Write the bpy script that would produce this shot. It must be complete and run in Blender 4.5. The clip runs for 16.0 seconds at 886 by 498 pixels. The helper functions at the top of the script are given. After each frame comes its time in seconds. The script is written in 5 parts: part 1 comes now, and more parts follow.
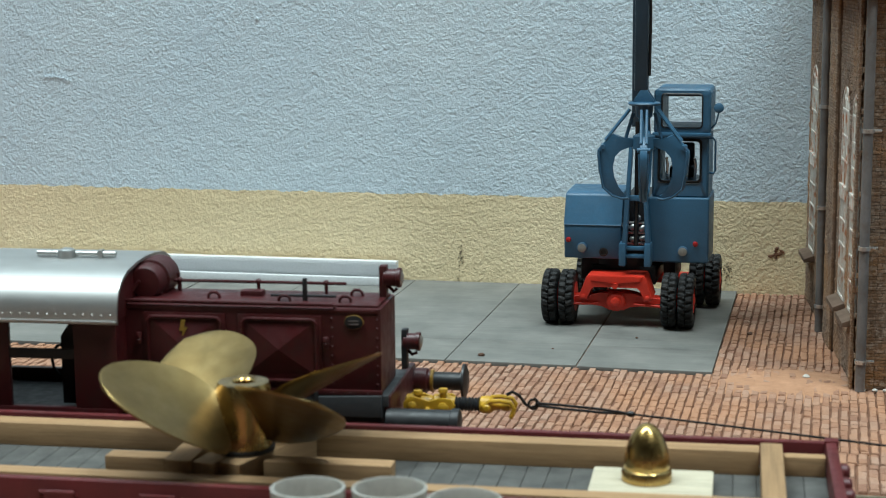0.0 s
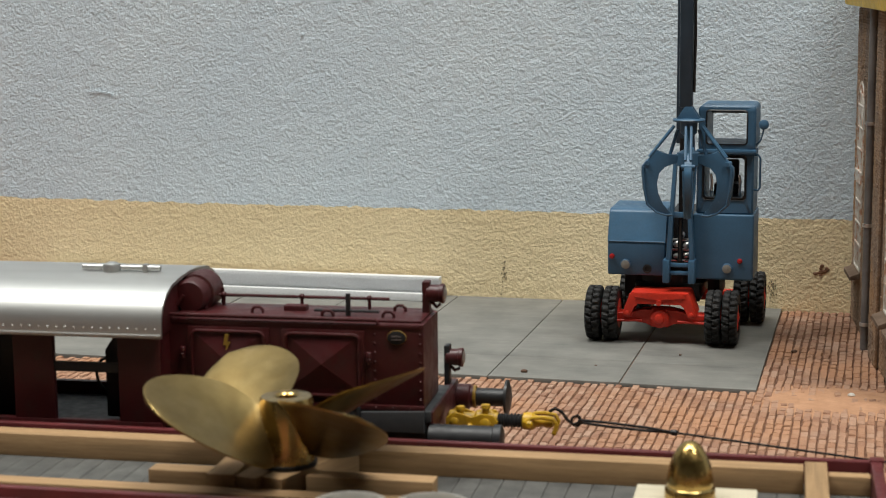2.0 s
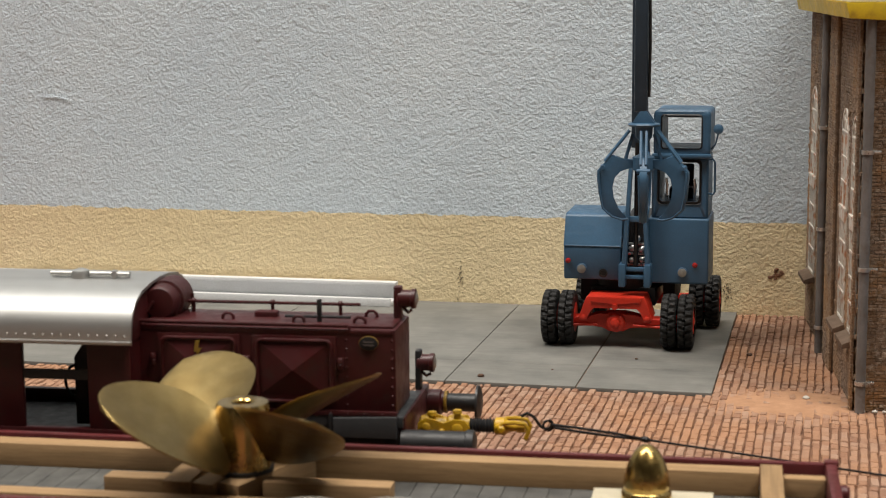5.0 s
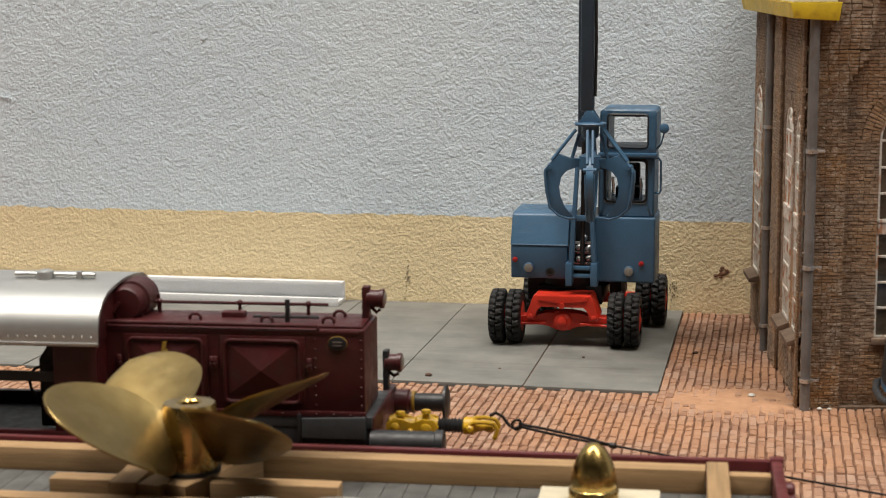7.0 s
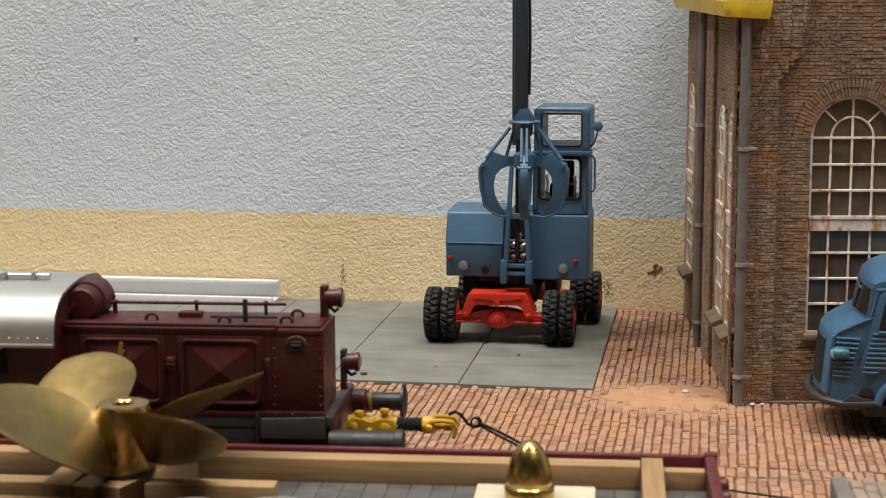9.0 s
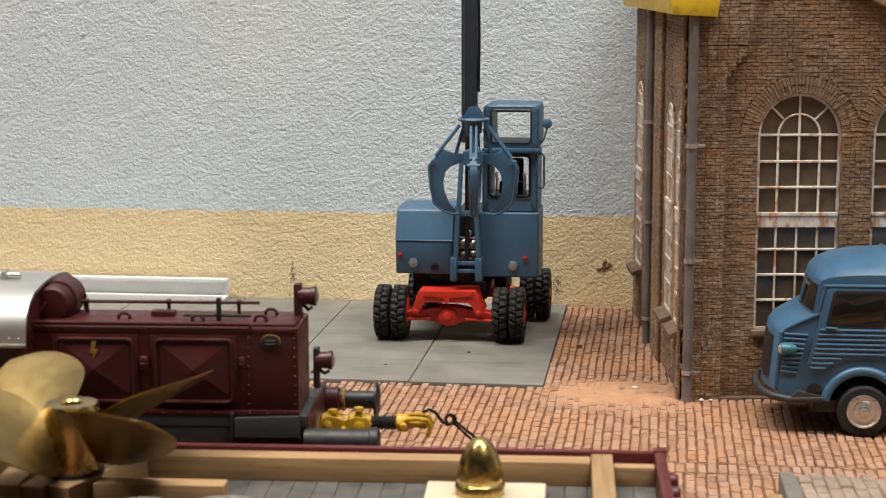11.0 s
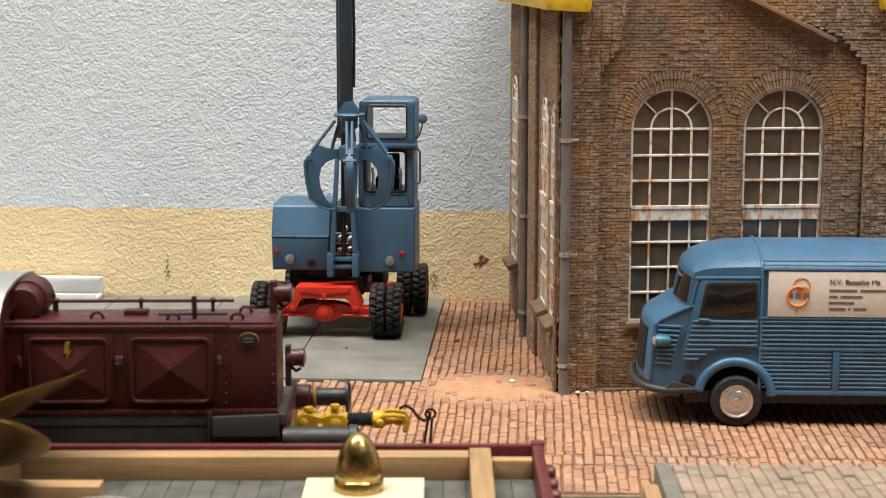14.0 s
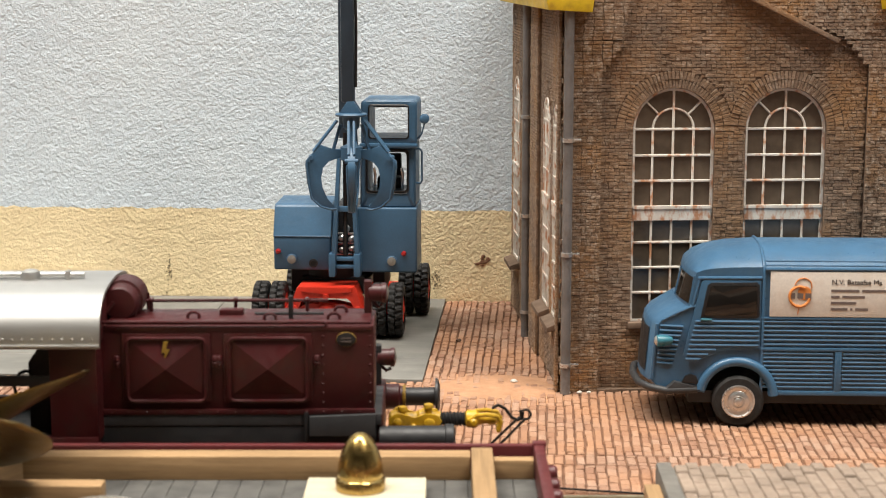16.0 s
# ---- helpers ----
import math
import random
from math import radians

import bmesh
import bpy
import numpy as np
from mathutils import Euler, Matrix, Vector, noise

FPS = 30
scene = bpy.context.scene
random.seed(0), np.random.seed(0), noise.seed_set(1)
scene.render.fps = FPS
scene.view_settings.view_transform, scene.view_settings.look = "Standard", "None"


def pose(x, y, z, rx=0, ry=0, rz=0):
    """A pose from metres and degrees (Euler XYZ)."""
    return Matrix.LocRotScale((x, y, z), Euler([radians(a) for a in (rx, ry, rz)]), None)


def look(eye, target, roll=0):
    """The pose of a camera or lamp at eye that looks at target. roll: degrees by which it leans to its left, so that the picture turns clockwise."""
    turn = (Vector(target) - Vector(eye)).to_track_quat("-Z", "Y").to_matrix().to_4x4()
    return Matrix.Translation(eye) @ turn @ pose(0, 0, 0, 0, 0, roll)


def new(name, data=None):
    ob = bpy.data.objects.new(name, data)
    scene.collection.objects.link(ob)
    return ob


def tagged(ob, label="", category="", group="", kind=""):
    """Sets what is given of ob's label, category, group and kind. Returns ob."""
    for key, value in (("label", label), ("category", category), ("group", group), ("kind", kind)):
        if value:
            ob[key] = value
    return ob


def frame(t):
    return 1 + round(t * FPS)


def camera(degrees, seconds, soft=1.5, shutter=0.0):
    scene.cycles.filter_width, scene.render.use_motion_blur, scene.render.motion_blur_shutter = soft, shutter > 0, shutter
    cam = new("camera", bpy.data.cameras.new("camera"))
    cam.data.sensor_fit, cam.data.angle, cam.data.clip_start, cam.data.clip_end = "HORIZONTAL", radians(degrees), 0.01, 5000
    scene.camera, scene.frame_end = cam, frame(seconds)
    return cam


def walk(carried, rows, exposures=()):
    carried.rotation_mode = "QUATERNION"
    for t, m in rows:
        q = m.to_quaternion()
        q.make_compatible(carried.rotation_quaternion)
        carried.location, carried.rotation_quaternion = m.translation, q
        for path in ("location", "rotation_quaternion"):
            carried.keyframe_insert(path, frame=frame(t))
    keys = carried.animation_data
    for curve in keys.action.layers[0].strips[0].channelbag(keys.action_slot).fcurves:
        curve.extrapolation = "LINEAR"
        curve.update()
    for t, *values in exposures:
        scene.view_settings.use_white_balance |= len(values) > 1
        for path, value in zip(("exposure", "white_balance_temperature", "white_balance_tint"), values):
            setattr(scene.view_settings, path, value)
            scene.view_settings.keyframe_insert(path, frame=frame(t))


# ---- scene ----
cam = camera(29.3, 16.0, soft=1.1)
cam.data.dof.use_dof = True
cam.data.dof.focus_distance = 0.29
cam.data.dof.aperture_fstop = 95.0
EYE = (0.0, 0.0, 0.066)
TURNS = [
    (0, 80.269, 0.540, 13.068),
    (0.5, 80.423, 0.546, 14.146),
    (1, 80.481, 0.503, 14.442),
    (1.5, 80.702, 0.496, 14.356),
    (2, 80.817, 0.508, 14.556),
    (2.5, 80.845, 0.517, 14.668),
    (3, 80.869, 0.524, 14.710),
    (3.5, 80.848, 0.523, 14.684),
    (4, 80.931, 0.495, 14.367),
    (4.5, 80.968, 0.486, 13.723),
    (7, 80.933, 0.326, 11.284),
    (7.5, 80.940, 0.322, 11.121),
    (8, 80.925, 0.326, 10.789),
    (8.5, 80.870, 0.216, 9.441),
    (9, 80.867, 0.252, 9.069),
    (11.5, 80.750, 0.148, 6.493),
    (12, 80.721, 0.132, 5.394),
    (12.5, 80.669, 0.025, 4.215),
    (13, 80.646, -0.007, 3.744),
    (13.5, 80.640, -0.009, 3.340),
    (14, 80.612, -0.004, 3.172),
    (14.5, 80.612, -0.000, 3.200),
    (15, 80.611, 0.009, 3.317),
    (15.5, 80.610, -0.022, 3.249),
    (16, 80.609, -0.022, 3.237)
]
walk(cam, [(t, pose(*EYE, a, b, c)) for t, a, b, c in TURNS],
     exposures=[(0.0, -0.17, 5450, -5), (0.5, -0.14, 5720, -2), (1.0, -0.17, 5950, 2), (2.5, -0.28, 6420, 8), (4.0, -0.28, 6480, 9), (4.5, -0.26, 6700, 11), (7.0, -0.12, 6720, 11), (9.0, -0.07, 6720, 11), (12.0, 0.18, 6780, 11), (16.0, 0.42, 6780, 11)])

# ---- world and light: a closed hobby room with two ceiling lights ----
world = bpy.data.worlds.new("room_air")
scene.world = world
world.use_nodes = True
world.node_tree.nodes["Background"].inputs["Color"].default_value = (0.9, 0.95, 1.0, 1)
world.node_tree.nodes["Background"].inputs["Strength"].default_value = 0.02


def area(name, x, y, z, target, sx, sy, watts, colour):
    data = bpy.data.lights.new(name, "AREA")
    data.shape, data.size, data.size_y, data.energy, data.color = "RECTANGLE", sx, sy, watts, colour
    ob = new(name, data)
    ob.matrix_world = look((x, y, z), target)
    return ob


area("ceiling_lamp", -0.45, -0.02, 1.30, (-0.05, 0.2, 0), 0.25, 0.9, 22, (1.0, 0.96, 0.90))
area("ceiling_lamp", 0.40, -0.10, 1.30, (0.0, 0.2, 0), 0.25, 0.9, 17.5, (1.0, 0.96, 0.90))


# ---- material helpers; texture space is millimetres ----
def lin(c):
    return tuple(v / 12.92 if v <= 0.04045 else ((v + 0.055) / 1.055) ** 2.4 for v in c)


class Mat:
    def __init__(self, name, rough=0.6, metal=0.0, spec=0.5):
        self.m = bpy.data.materials.new(name)
        self.m.use_nodes = True
        self.t = self.m.node_tree
        self.b = self.t.nodes["Principled BSDF"]
        self.b.inputs["Roughness"].default_value = rough
        self.b.inputs["Metallic"].default_value = metal
        self.b.inputs["Specular IOR Level"].default_value = spec
        co = self.t.nodes.new("ShaderNodeTexCoord")
        mp = self.t.nodes.new("ShaderNodeMapping")
        mp.inputs["Scale"].default_value = (1000, 1000, 1000)
        self.link(co.outputs["Object"], mp.inputs["Vector"])
        self.co = mp.outputs["Vector"]

    def link(self, a, b):
        self.t.links.new(a, b)

    def noise(self, scale, detail=4, rough=0.55, stretch=None, warp=0.0):
        n = self.t.nodes.new("ShaderNodeTexNoise")
        n.inputs["Scale"].default_value, n.inputs["Detail"].default_value = scale, detail
        n.inputs["Roughness"].default_value, n.inputs["Distortion"].default_value = rough, warp
        v = self.co
        if stretch:
            mp = self.t.nodes.new("ShaderNodeMapping")
            mp.inputs["Scale"].default_value = stretch
            self.link(v, mp.inputs["Vector"])
            v = mp.outputs["Vector"]
        self.link(v, n.inputs["Vector"])
        return n.outputs["Fac"]

    def ramp(self, fac, stops):
        r = self.t.nodes.new("ShaderNodeValToRGB")
        e = r.color_ramp.elements
        while len(e) < len(stops):
            e.new(0.5)
        for el, (p, c) in zip(e, stops):
            el.position, el.color = p, (*c, 1) if len(c) == 3 else c
        self.link(fac, r.inputs["Fac"])
        return r.outputs["Color"]

    def mix(self, fac, a, b, mode="MIX"):
        n = self.t.nodes.new("ShaderNodeMix")
        n.data_type, n.blend_type = "RGBA", mode
        for sock, v in ((n.inputs[0], fac), (n.inputs[6], a), (n.inputs[7], b)):
            if hasattr(v, "links"):
                self.link(v, sock)
            elif isinstance(v, tuple):
                sock.default_value = (*v, 1)
            else:
                sock.default_value = v
        return n.outputs[2]

    def maths(self, op, a, b=0.0):
        n = self.t.nodes.new("ShaderNodeMath")
        n.operation = op
        for sock, v in zip(n.inputs, (a, b)):
            if hasattr(v, "links"):
                self.link(v, sock)
            else:
                sock.default_value = v
        return n.outputs[0]

    def rand(self):
        n = self.t.nodes.new("ShaderNodeObjectInfo")
        g = self.t.nodes.new("ShaderNodeNewGeometry")
        return self.maths("FRACT", self.maths("ADD", n.outputs["Random"], g.outputs["Random Per Island"]))

    def colour(self, c):
        if hasattr(c, "links"):
            self.link(c, self.b.inputs["Base Color"])
        else:
            self.b.inputs["Base Color"].default_value = (*c, 1)
        return self

    def roughness(self, c):
        self.link(c, self.b.inputs["Roughness"])
        return self

    def bump(self, h, dist, strength=1.0):
        n = self.t.nodes.new("ShaderNodeBump")
        n.inputs["Distance"].default_value, n.inputs["Strength"].default_value = dist * 0.001, strength
        self.link(h, n.inputs["Height"])
        if self.b.inputs["Normal"].links:
            self.link(self.b.inputs["Normal"].links[0].from_socket, n.inputs["Normal"])
        self.link(n.outputs["Normal"], self.b.inputs["Normal"])
        return self


def painted(name, c, rough=0.45, vary=0.25, dirt=None, grain=3.0, relief=0.02, metal=0.0):
    """Paint on a model: slow tone drift, fine speckle, optional dirt in patches."""
    m = Mat(name, rough, metal)
    dark = tuple(v * (1 - vary) for v in c)
    lite = tuple(min(1, v * (1 + vary * 0.6)) for v in c)
    col = m.ramp(m.noise(0.18, 4), [(0.3, dark), (0.7, lite)])
    fine = m.ramp(m.noise(grain, 5, 0.7), [(0.3, (0.8, 0.8, 0.8)), (0.7, (1.1, 1.1, 1.1))])
    col = m.mix(0.6, col, fine, "MULTIPLY")
    if dirt:
        col = m.mix(m.ramp(m.noise(0.5, 6, 0.65), [(0.52, (0, 0, 0)), (0.72, (0.8, 0.8, 0.8))]), col, dirt)
    m.colour(col)
    m.roughness(m.ramp(m.noise(0.8, 4), [(0.3, (rough * 0.8,) * 3), (0.7, (min(1, rough * 1.25),) * 3)]))
    if relief:
        m.bump(m.noise(grain * 1.5, 4), relief, 0.6)
    return m.m


def wood(name, c, along=(0.06, 1.6, 1.6)):
    m = Mat(name, 0.7, spec=0.3)
    g = m.noise(1.1, 5, 0.6, along, 0.6)
    col = m.ramp(g, [(0.3, tuple(v * 0.72 for v in c)), (0.5, c), (0.72, tuple(min(1, v * 1.18) for v in c))])
    col = m.mix(0.5, col, m.ramp(m.noise(6, 3, 0.7, (0.1, 1, 1)), [(0.35, (0.8, 0.76, 0.7)), (0.65, (1.08, 1.08, 1.08))]), "MULTIPLY")
    m.colour(col).bump(g, 0.05, 0.7)
    return m.m


def brass(name):
    m = Mat(name, 0.28, 1.0)
    m.colour(m.ramp(m.noise(0.25, 5, 0.65), [(0.3, (0.20, 0.136, 0.05)), (0.55, (0.245, 0.175, 0.071)), (0.75, (0.285, 0.212, 0.096))]))
    m.roughness(m.ramp(m.noise(0.7, 5), [(0.35, (0.34,) * 3), (0.7, (0.46,) * 3)]))
    m.bump(m.noise(5, 3), 0.006, 0.4)
    return m.m


m = Mat("aluminium", 0.47, 1.0)
m.colour(m.ramp(m.noise(0.3, 4, 0.6, (0.15, 1, 1)), [(0.3, (0.49, 0.49, 0.475)), (0.7, (0.56, 0.56, 0.545))]))
m.bump(m.noise(8, 2, 0.5, (0.1, 1, 1)), 0.004, 0.4)
M_ALU = m.m
M_MAROON = painted("maroon_paint", (0.050, 0.0052, 0.0062), 0.42, 0.25, (0.035, 0.014, 0.012))
M_WAGON = painted("wagon_red", (0.10, 0.016, 0.017), 0.42, 0.25)
M_BLACK = painted("black_plastic", (0.012, 0.012, 0.013), 0.5, 0.3)
M_GREY = painted("dark_grey_paint", (0.035, 0.036, 0.038), 0.55, 0.3)
M_YELLOW = painted("yellow_paint", (0.50, 0.29, 0.01), 0.45, 0.25, (0.16, 0.10, 0.02))
M_EAVE = painted("eave_yellow", (0.68, 0.47, 0.02), 0.5, 0.2, (0.35, 0.2, 0.02), 2.0)
M_BLUE = painted("machine_blue", (0.044, 0.112, 0.195), 0.42, 0.12)
M_BOOM = painted("boom_dark_blue", (0.022, 0.042, 0.065), 0.45, 0.2)
M_VAN = painted("van_blue", (0.046, 0.124, 0.22), 0.34, 0.15, (0.055, 0.12, 0.19))
M_VANLAMP = painted("van_teal", (0.035, 0.16, 0.21), 0.3, 0.2)
M_RED = painted("chassis_red", (0.60, 0.03, 0.012), 0.45, 0.2)
M_TYRE = painted("tyre_rubber", (0.010, 0.010, 0.010), 0.7, 0.3, (0.028, 0.025, 0.022))
M_WHITE = painted("white_paint", (0.72, 0.69, 0.63), 0.55, 0.08, (0.50, 0.22, 0.08), 3.0)
M_BARWHITE = painted("white_plastic", (0.72, 0.73, 0.74), 0.4, 0.05)
M_PIPE = painted("pipe_grey", (0.17, 0.16, 0.155), 0.5, 0.3, (0.12, 0.09, 0.07))
M_CHROME = painted("silver_metal", (0.66, 0.65, 0.63), 0.3, 0.1, metal=0.85, relief=0.0)
M_WOOD = wood("strip_wood", (0.34, 0.215, 0.108))
M_WOOD_Y = wood("strip_wood_deep", (0.30, 0.19, 0.095), (1.6, 0.06, 1.6))
M_BOARD = wood("pale_board", (0.50, 0.45, 0.335), (0.08, 1.2, 1.2))
M_BRASS = brass("dull_brass")
m = Mat("polished_brass", 0.22, 1.0)
m.colour(m.ramp(m.noise(0.25, 5, 0.65), [(0.3, (0.40, 0.265, 0.085)), (0.7, (0.52, 0.375, 0.15))]))
m.roughness(m.ramp(m.noise(0.7, 5), [(0.35, (0.17,) * 3), (0.7, (0.32,) * 3)]))
M_BRASS_BRIGHT = m.m
M_STEEL = painted("dark_wire", (0.03, 0.028, 0.028), 0.35, 0.3, metal=0.6)
M_LENS = painted("lamp_glass", (0.22, 0.205, 0.18), 0.3, 0.1)
M_REDLENS = painted("red_lens", (0.35, 0.02, 0.02), 0.2, 0.1)
M_SIGN = painted("sign_white", (0.66, 0.62, 0.56), 0.5, 0.05, (0.58, 0.50, 0.42))
M_INK = painted("print_ink", (0.04, 0.035, 0.035), 0.6, 0.1)
M_ORANGE = painted("print_orange", (0.62, 0.22, 0.05), 0.6, 0.1)
M_GOLD = painted("print_gold", (0.25, 0.145, 0.015), 0.5, 0.1)


def glass(name, tint, rough=0.05):
    m = Mat(name, rough)
    m.colour(tint)
    m.b.inputs["Transmission Weight"].default_value = 1.0
    m.b.inputs["IOR"].default_value = 1.45
    return m.m


M_GLASS = glass("clear_glass", (0.9, 0.92, 0.92))
# Opaque pane: brown colour stands in for the dim interior behind it.
m = Mat("window_pane", 0.12)
m.colour(m.ramp(m.noise(0.25, 4), [(0.3, (0.055, 0.044, 0.032)), (0.7, (0.12, 0.095, 0.07))]))
M_PANE = m.m
# Opaque as well: near-black painted for the unlit cab seen through it.
m = Mat("van_glass", 0.08)
m.colour(m.ramp(m.noise(0.25, 4), [(0.3, (0.006, 0.006, 0.006)), (0.7, (0.02, 0.018, 0.016))]))
M_VANGLASS = m.m
m = Mat("frosted_plastic", 0.55)
m.colour(m.ramp(m.noise(1.0, 5, 0.7), [(0.3, (0.47, 0.45, 0.40)), (0.7, (0.64, 0.61, 0.55))]))
m.b.inputs["Transmission Weight"].default_value = 0.55
m.bump(m.noise(4, 4), 0.04, 0.6)
M_CUP = m.m

# plaster wall, two paints with a ragged line between them
m = Mat("wall_plaster", 0.75, spec=0.3)
sep = m.t.nodes.new("ShaderNodeSeparateXYZ")
m.link(m.co, sep.inputs[0])
edge = m.maths("ADD", sep.outputs["Z"], m.maths("MULTIPLY", m.noise(0.35, 4), 1.6))
edge = m.maths("GREATER_THAN", edge, 18.3 + 0.8)
blue = m.ramp(m.noise(0.02, 3), [(0.35, (0.60, 0.70, 0.78)), (0.65, (0.66, 0.75, 0.81))])
sand = m.ramp(m.noise(0.03, 3), [(0.35, (0.81, 0.67, 0.41)), (0.65, (0.85, 0.71, 0.45))])
col = m.mix(edge, sand, blue)
col = m.mix(0.35, col, m.ramp(m.noise(0.9, 4, 0.6, None, 1.0), [(0.35, (0.88, 0.88, 0.88)), (0.6, (1.05, 1.05, 1.05))]), "MULTIPLY")
m.colour(col)
m.bump(m.noise(1.75, 3.0, 0.55, None, 0.1), 0.29, 1.0)
m.bump(m.noise(0.5, 2.0, 0.5), 0.35, 0.6)
m.bump(m.noise(3.0, 3), 0.12, 0.6)
M_WALL = m.m

m = Mat("concrete_slab", 0.75, spec=0.35)
col = m.ramp(m.noise(0.10, 5, 0.6), [(0.3, (0.135, 0.135, 0.124)), (0.7, (0.215, 0.21, 0.19))])
col = m.mix(0.5, col, m.ramp(m.noise(0.5, 6, 0.7, (0.25, 1.6, 1)), [(0.3, (0.75, 0.75, 0.75)), (0.7, (1.12, 1.12, 1.12))]), "MULTIPLY")
col = m.mix(m.ramp(m.noise(1.4, 5, 0.7), [(0.68, (0, 0, 0)), (0.78, (0.7, 0.7, 0.7))]), col, (0.08, 0.06, 0.045))
col = m.mix(0.25, col, m.ramp(m.rand(), [(0, (0.8, 0.8, 0.8)), (1, (1.15, 1.15, 1.15))]), "MULTIPLY")
m.colour(col).bump(m.noise(2.5, 5, 0.7), 0.06, 0.7)
M_SLAB = m.m

m = Mat("paving_brick", 0.8, spec=0.3)
r = m.rand()
col = m.ramp(r, [(0.0, (0.275, 0.145, 0.093)), (0.35, (0.335, 0.192, 0.127)), (0.7, (0.375, 0.227, 0.154)), (1.0, (0.405, 0.262, 0.188))])
geo_n = m.t.nodes.new("ShaderNodeNewGeometry")
pos = m.t.nodes.new("ShaderNodeMapping")
pos.inputs["Scale"].default_value = (1000, 1000, 1000)
m.link(geo_n.outputs["Position"], pos.inputs["Vector"])
m.co = pos.outputs["Vector"]
col = m.mix(m.ramp(m.noise(0.055, 4, 0.6), [(0.42, (0, 0, 0)), (0.62, (0.75, 0.75, 0.75))]), col, (0.44, 0.23, 0.125))
col = m.mix(0.6, col, m.ramp(m.noise(1.6, 6, 0.7), [(0.3, (0.72, 0.70, 0.68)), (0.65, (1.1, 1.1, 1.1))]), "MULTIPLY")
m.colour(col).bump(m.noise(1.3, 5, 0.7), 0.36, 1.0)
M_PAVE = m.m

m = Mat("joint_dirt", 0.95, spec=0.1)
m.colour(m.ramp(m.noise(0.3, 5, 0.65), [(0.35, (0.11, 0.058, 0.038)), (0.62, (0.22, 0.12, 0.075)), (0.75, (0.40, 0.22, 0.13))]))
m.bump(m.noise(2, 4), 0.15)
M_JOINT = m.m

def old_brick(name, lime, rust):
    """Weathered brown brick: tone by brick, rust-orange and soot drifts, lime bloom."""
    m = Mat(name, 0.75, spec=0.35)
    col = m.ramp(m.rand(), [(0.0, (0.205, 0.137, 0.093)), (0.3, (0.25, 0.169, 0.115)), (0.65, (0.288, 0.198, 0.135)), (1.0, (0.35, 0.246, 0.17))])
    geo = m.t.nodes.new("ShaderNodeNewGeometry")
    at = m.t.nodes.new("ShaderNodeMapping")
    at.inputs["Scale"].default_value = (1000, 1000, 1000)
    m.link(geo.outputs["Position"], at.inputs["Vector"])
    m.co = at.outputs["Vector"]
    col = m.mix(m.ramp(m.noise(0.06, 5, 0.6), [(0.42, (0, 0, 0)), (0.62, (rust,) * 3)]), col, (0.36, 0.19, 0.075))
    col = m.mix(m.ramp(m.noise(0.09, 5, 0.6), [(0.45, (0, 0, 0)), (0.62, (0.55,) * 3)]), col, (0.135, 0.10, 0.077))
    col = m.mix(m.ramp(m.noise(0.9, 6, 0.75), [(0.57 - 0.11 * lime, (0, 0, 0)), (0.66, (lime,) * 3)]), col, (0.50, 0.41, 0.32))
    col = m.mix(m.ramp(m.noise(1.7, 6, 0.75), [(0.55, (0, 0, 0)), (0.70, (0.45,) * 3)]), col, (0.085, 0.058, 0.043))
    col = m.mix(0.6, col, m.ramp(m.noise(2.5, 5, 0.7), [(0.3, (0.72,) * 3), (0.7, (1.2,) * 3)]), "MULTIPLY")
    m.colour(col).bump(m.noise(2.0, 6, 0.75), 0.15 + 0.25 * lime, 0.9)
    return m.m


M_BRICK = old_brick("old_brick", 0.45, 0.7)
M_QUOIN = old_brick("lime_stained_brick", 0.8, 0.95)
m = Mat("mortar_dark", 0.9, spec=0.2)
m.colour(m.ramp(m.noise(0.5, 5, 0.7), [(0.35, (0.125, 0.086, 0.062)), (0.7, (0.195, 0.138, 0.10))]))
M_MORTAR = m.m


# ---- mesh helpers; coordinates in millimetres ----
S = 0.001


def finish(bm, name, mat, smooth=40):
    me = bpy.data.meshes.new(name)
    bmesh.ops.transform(bm, matrix=Matrix.Scale(S, 4), verts=bm.verts)
    bmesh.ops.recalc_face_normals(bm, faces=bm.faces)
    bm.to_mesh(me)
    bm.free()
    me.materials.append(mat)
    if smooth:
        me.polygons.foreach_set("use_smooth", [True] * len(me.polygons))
        me.set_sharp_from_angle(angle=radians(smooth))
    return me


def part(name, bm, mat, parent=None, label="", smooth=40):
    ob = new(name, finish(bm, name, mat, smooth))
    ob.parent = parent
    if label:
        tagged(ob, label)
    return ob


def thing(name, x, y, z, rz, label, category, group="", kind=""):
    ob = new(name)
    ob.empty_display_size = 0.002
    ob.matrix_world = pose(x * S, y * S, z * S, 0, 0, rz)
    return tagged(ob, label, category, group, kind)


def solo(name, bm, mat, x, y, z, rz, label, category, group="", kind="", smooth=40):
    ob = new(name, finish(bm, name, mat, smooth))
    ob.matrix_world = pose(x * S, y * S, z * S, 0, 0, rz)
    return tagged(ob, label, category, group, kind)


def BM():
    return bmesh.new()


def box(bm, x0, x1, y0, y1, z0, z1, bev=0.0, seg=2):
    r = bmesh.ops.create_cube(bm, size=1)
    vs = r["verts"]
    for v in vs:
        v.co = Vector(((x0 + x1) / 2 + v.co.x * (x1 - x0), (y0 + y1) / 2 + v.co.y * (y1 - y0), (z0 + z1) / 2 + v.co.z * (z1 - z0)))
    if bev:
        es = list({e for v in vs for e in v.link_edges})
        bmesh.ops.bevel(bm, geom=es, offset=bev, segments=seg, affect="EDGES", profile=0.6)
    return bm


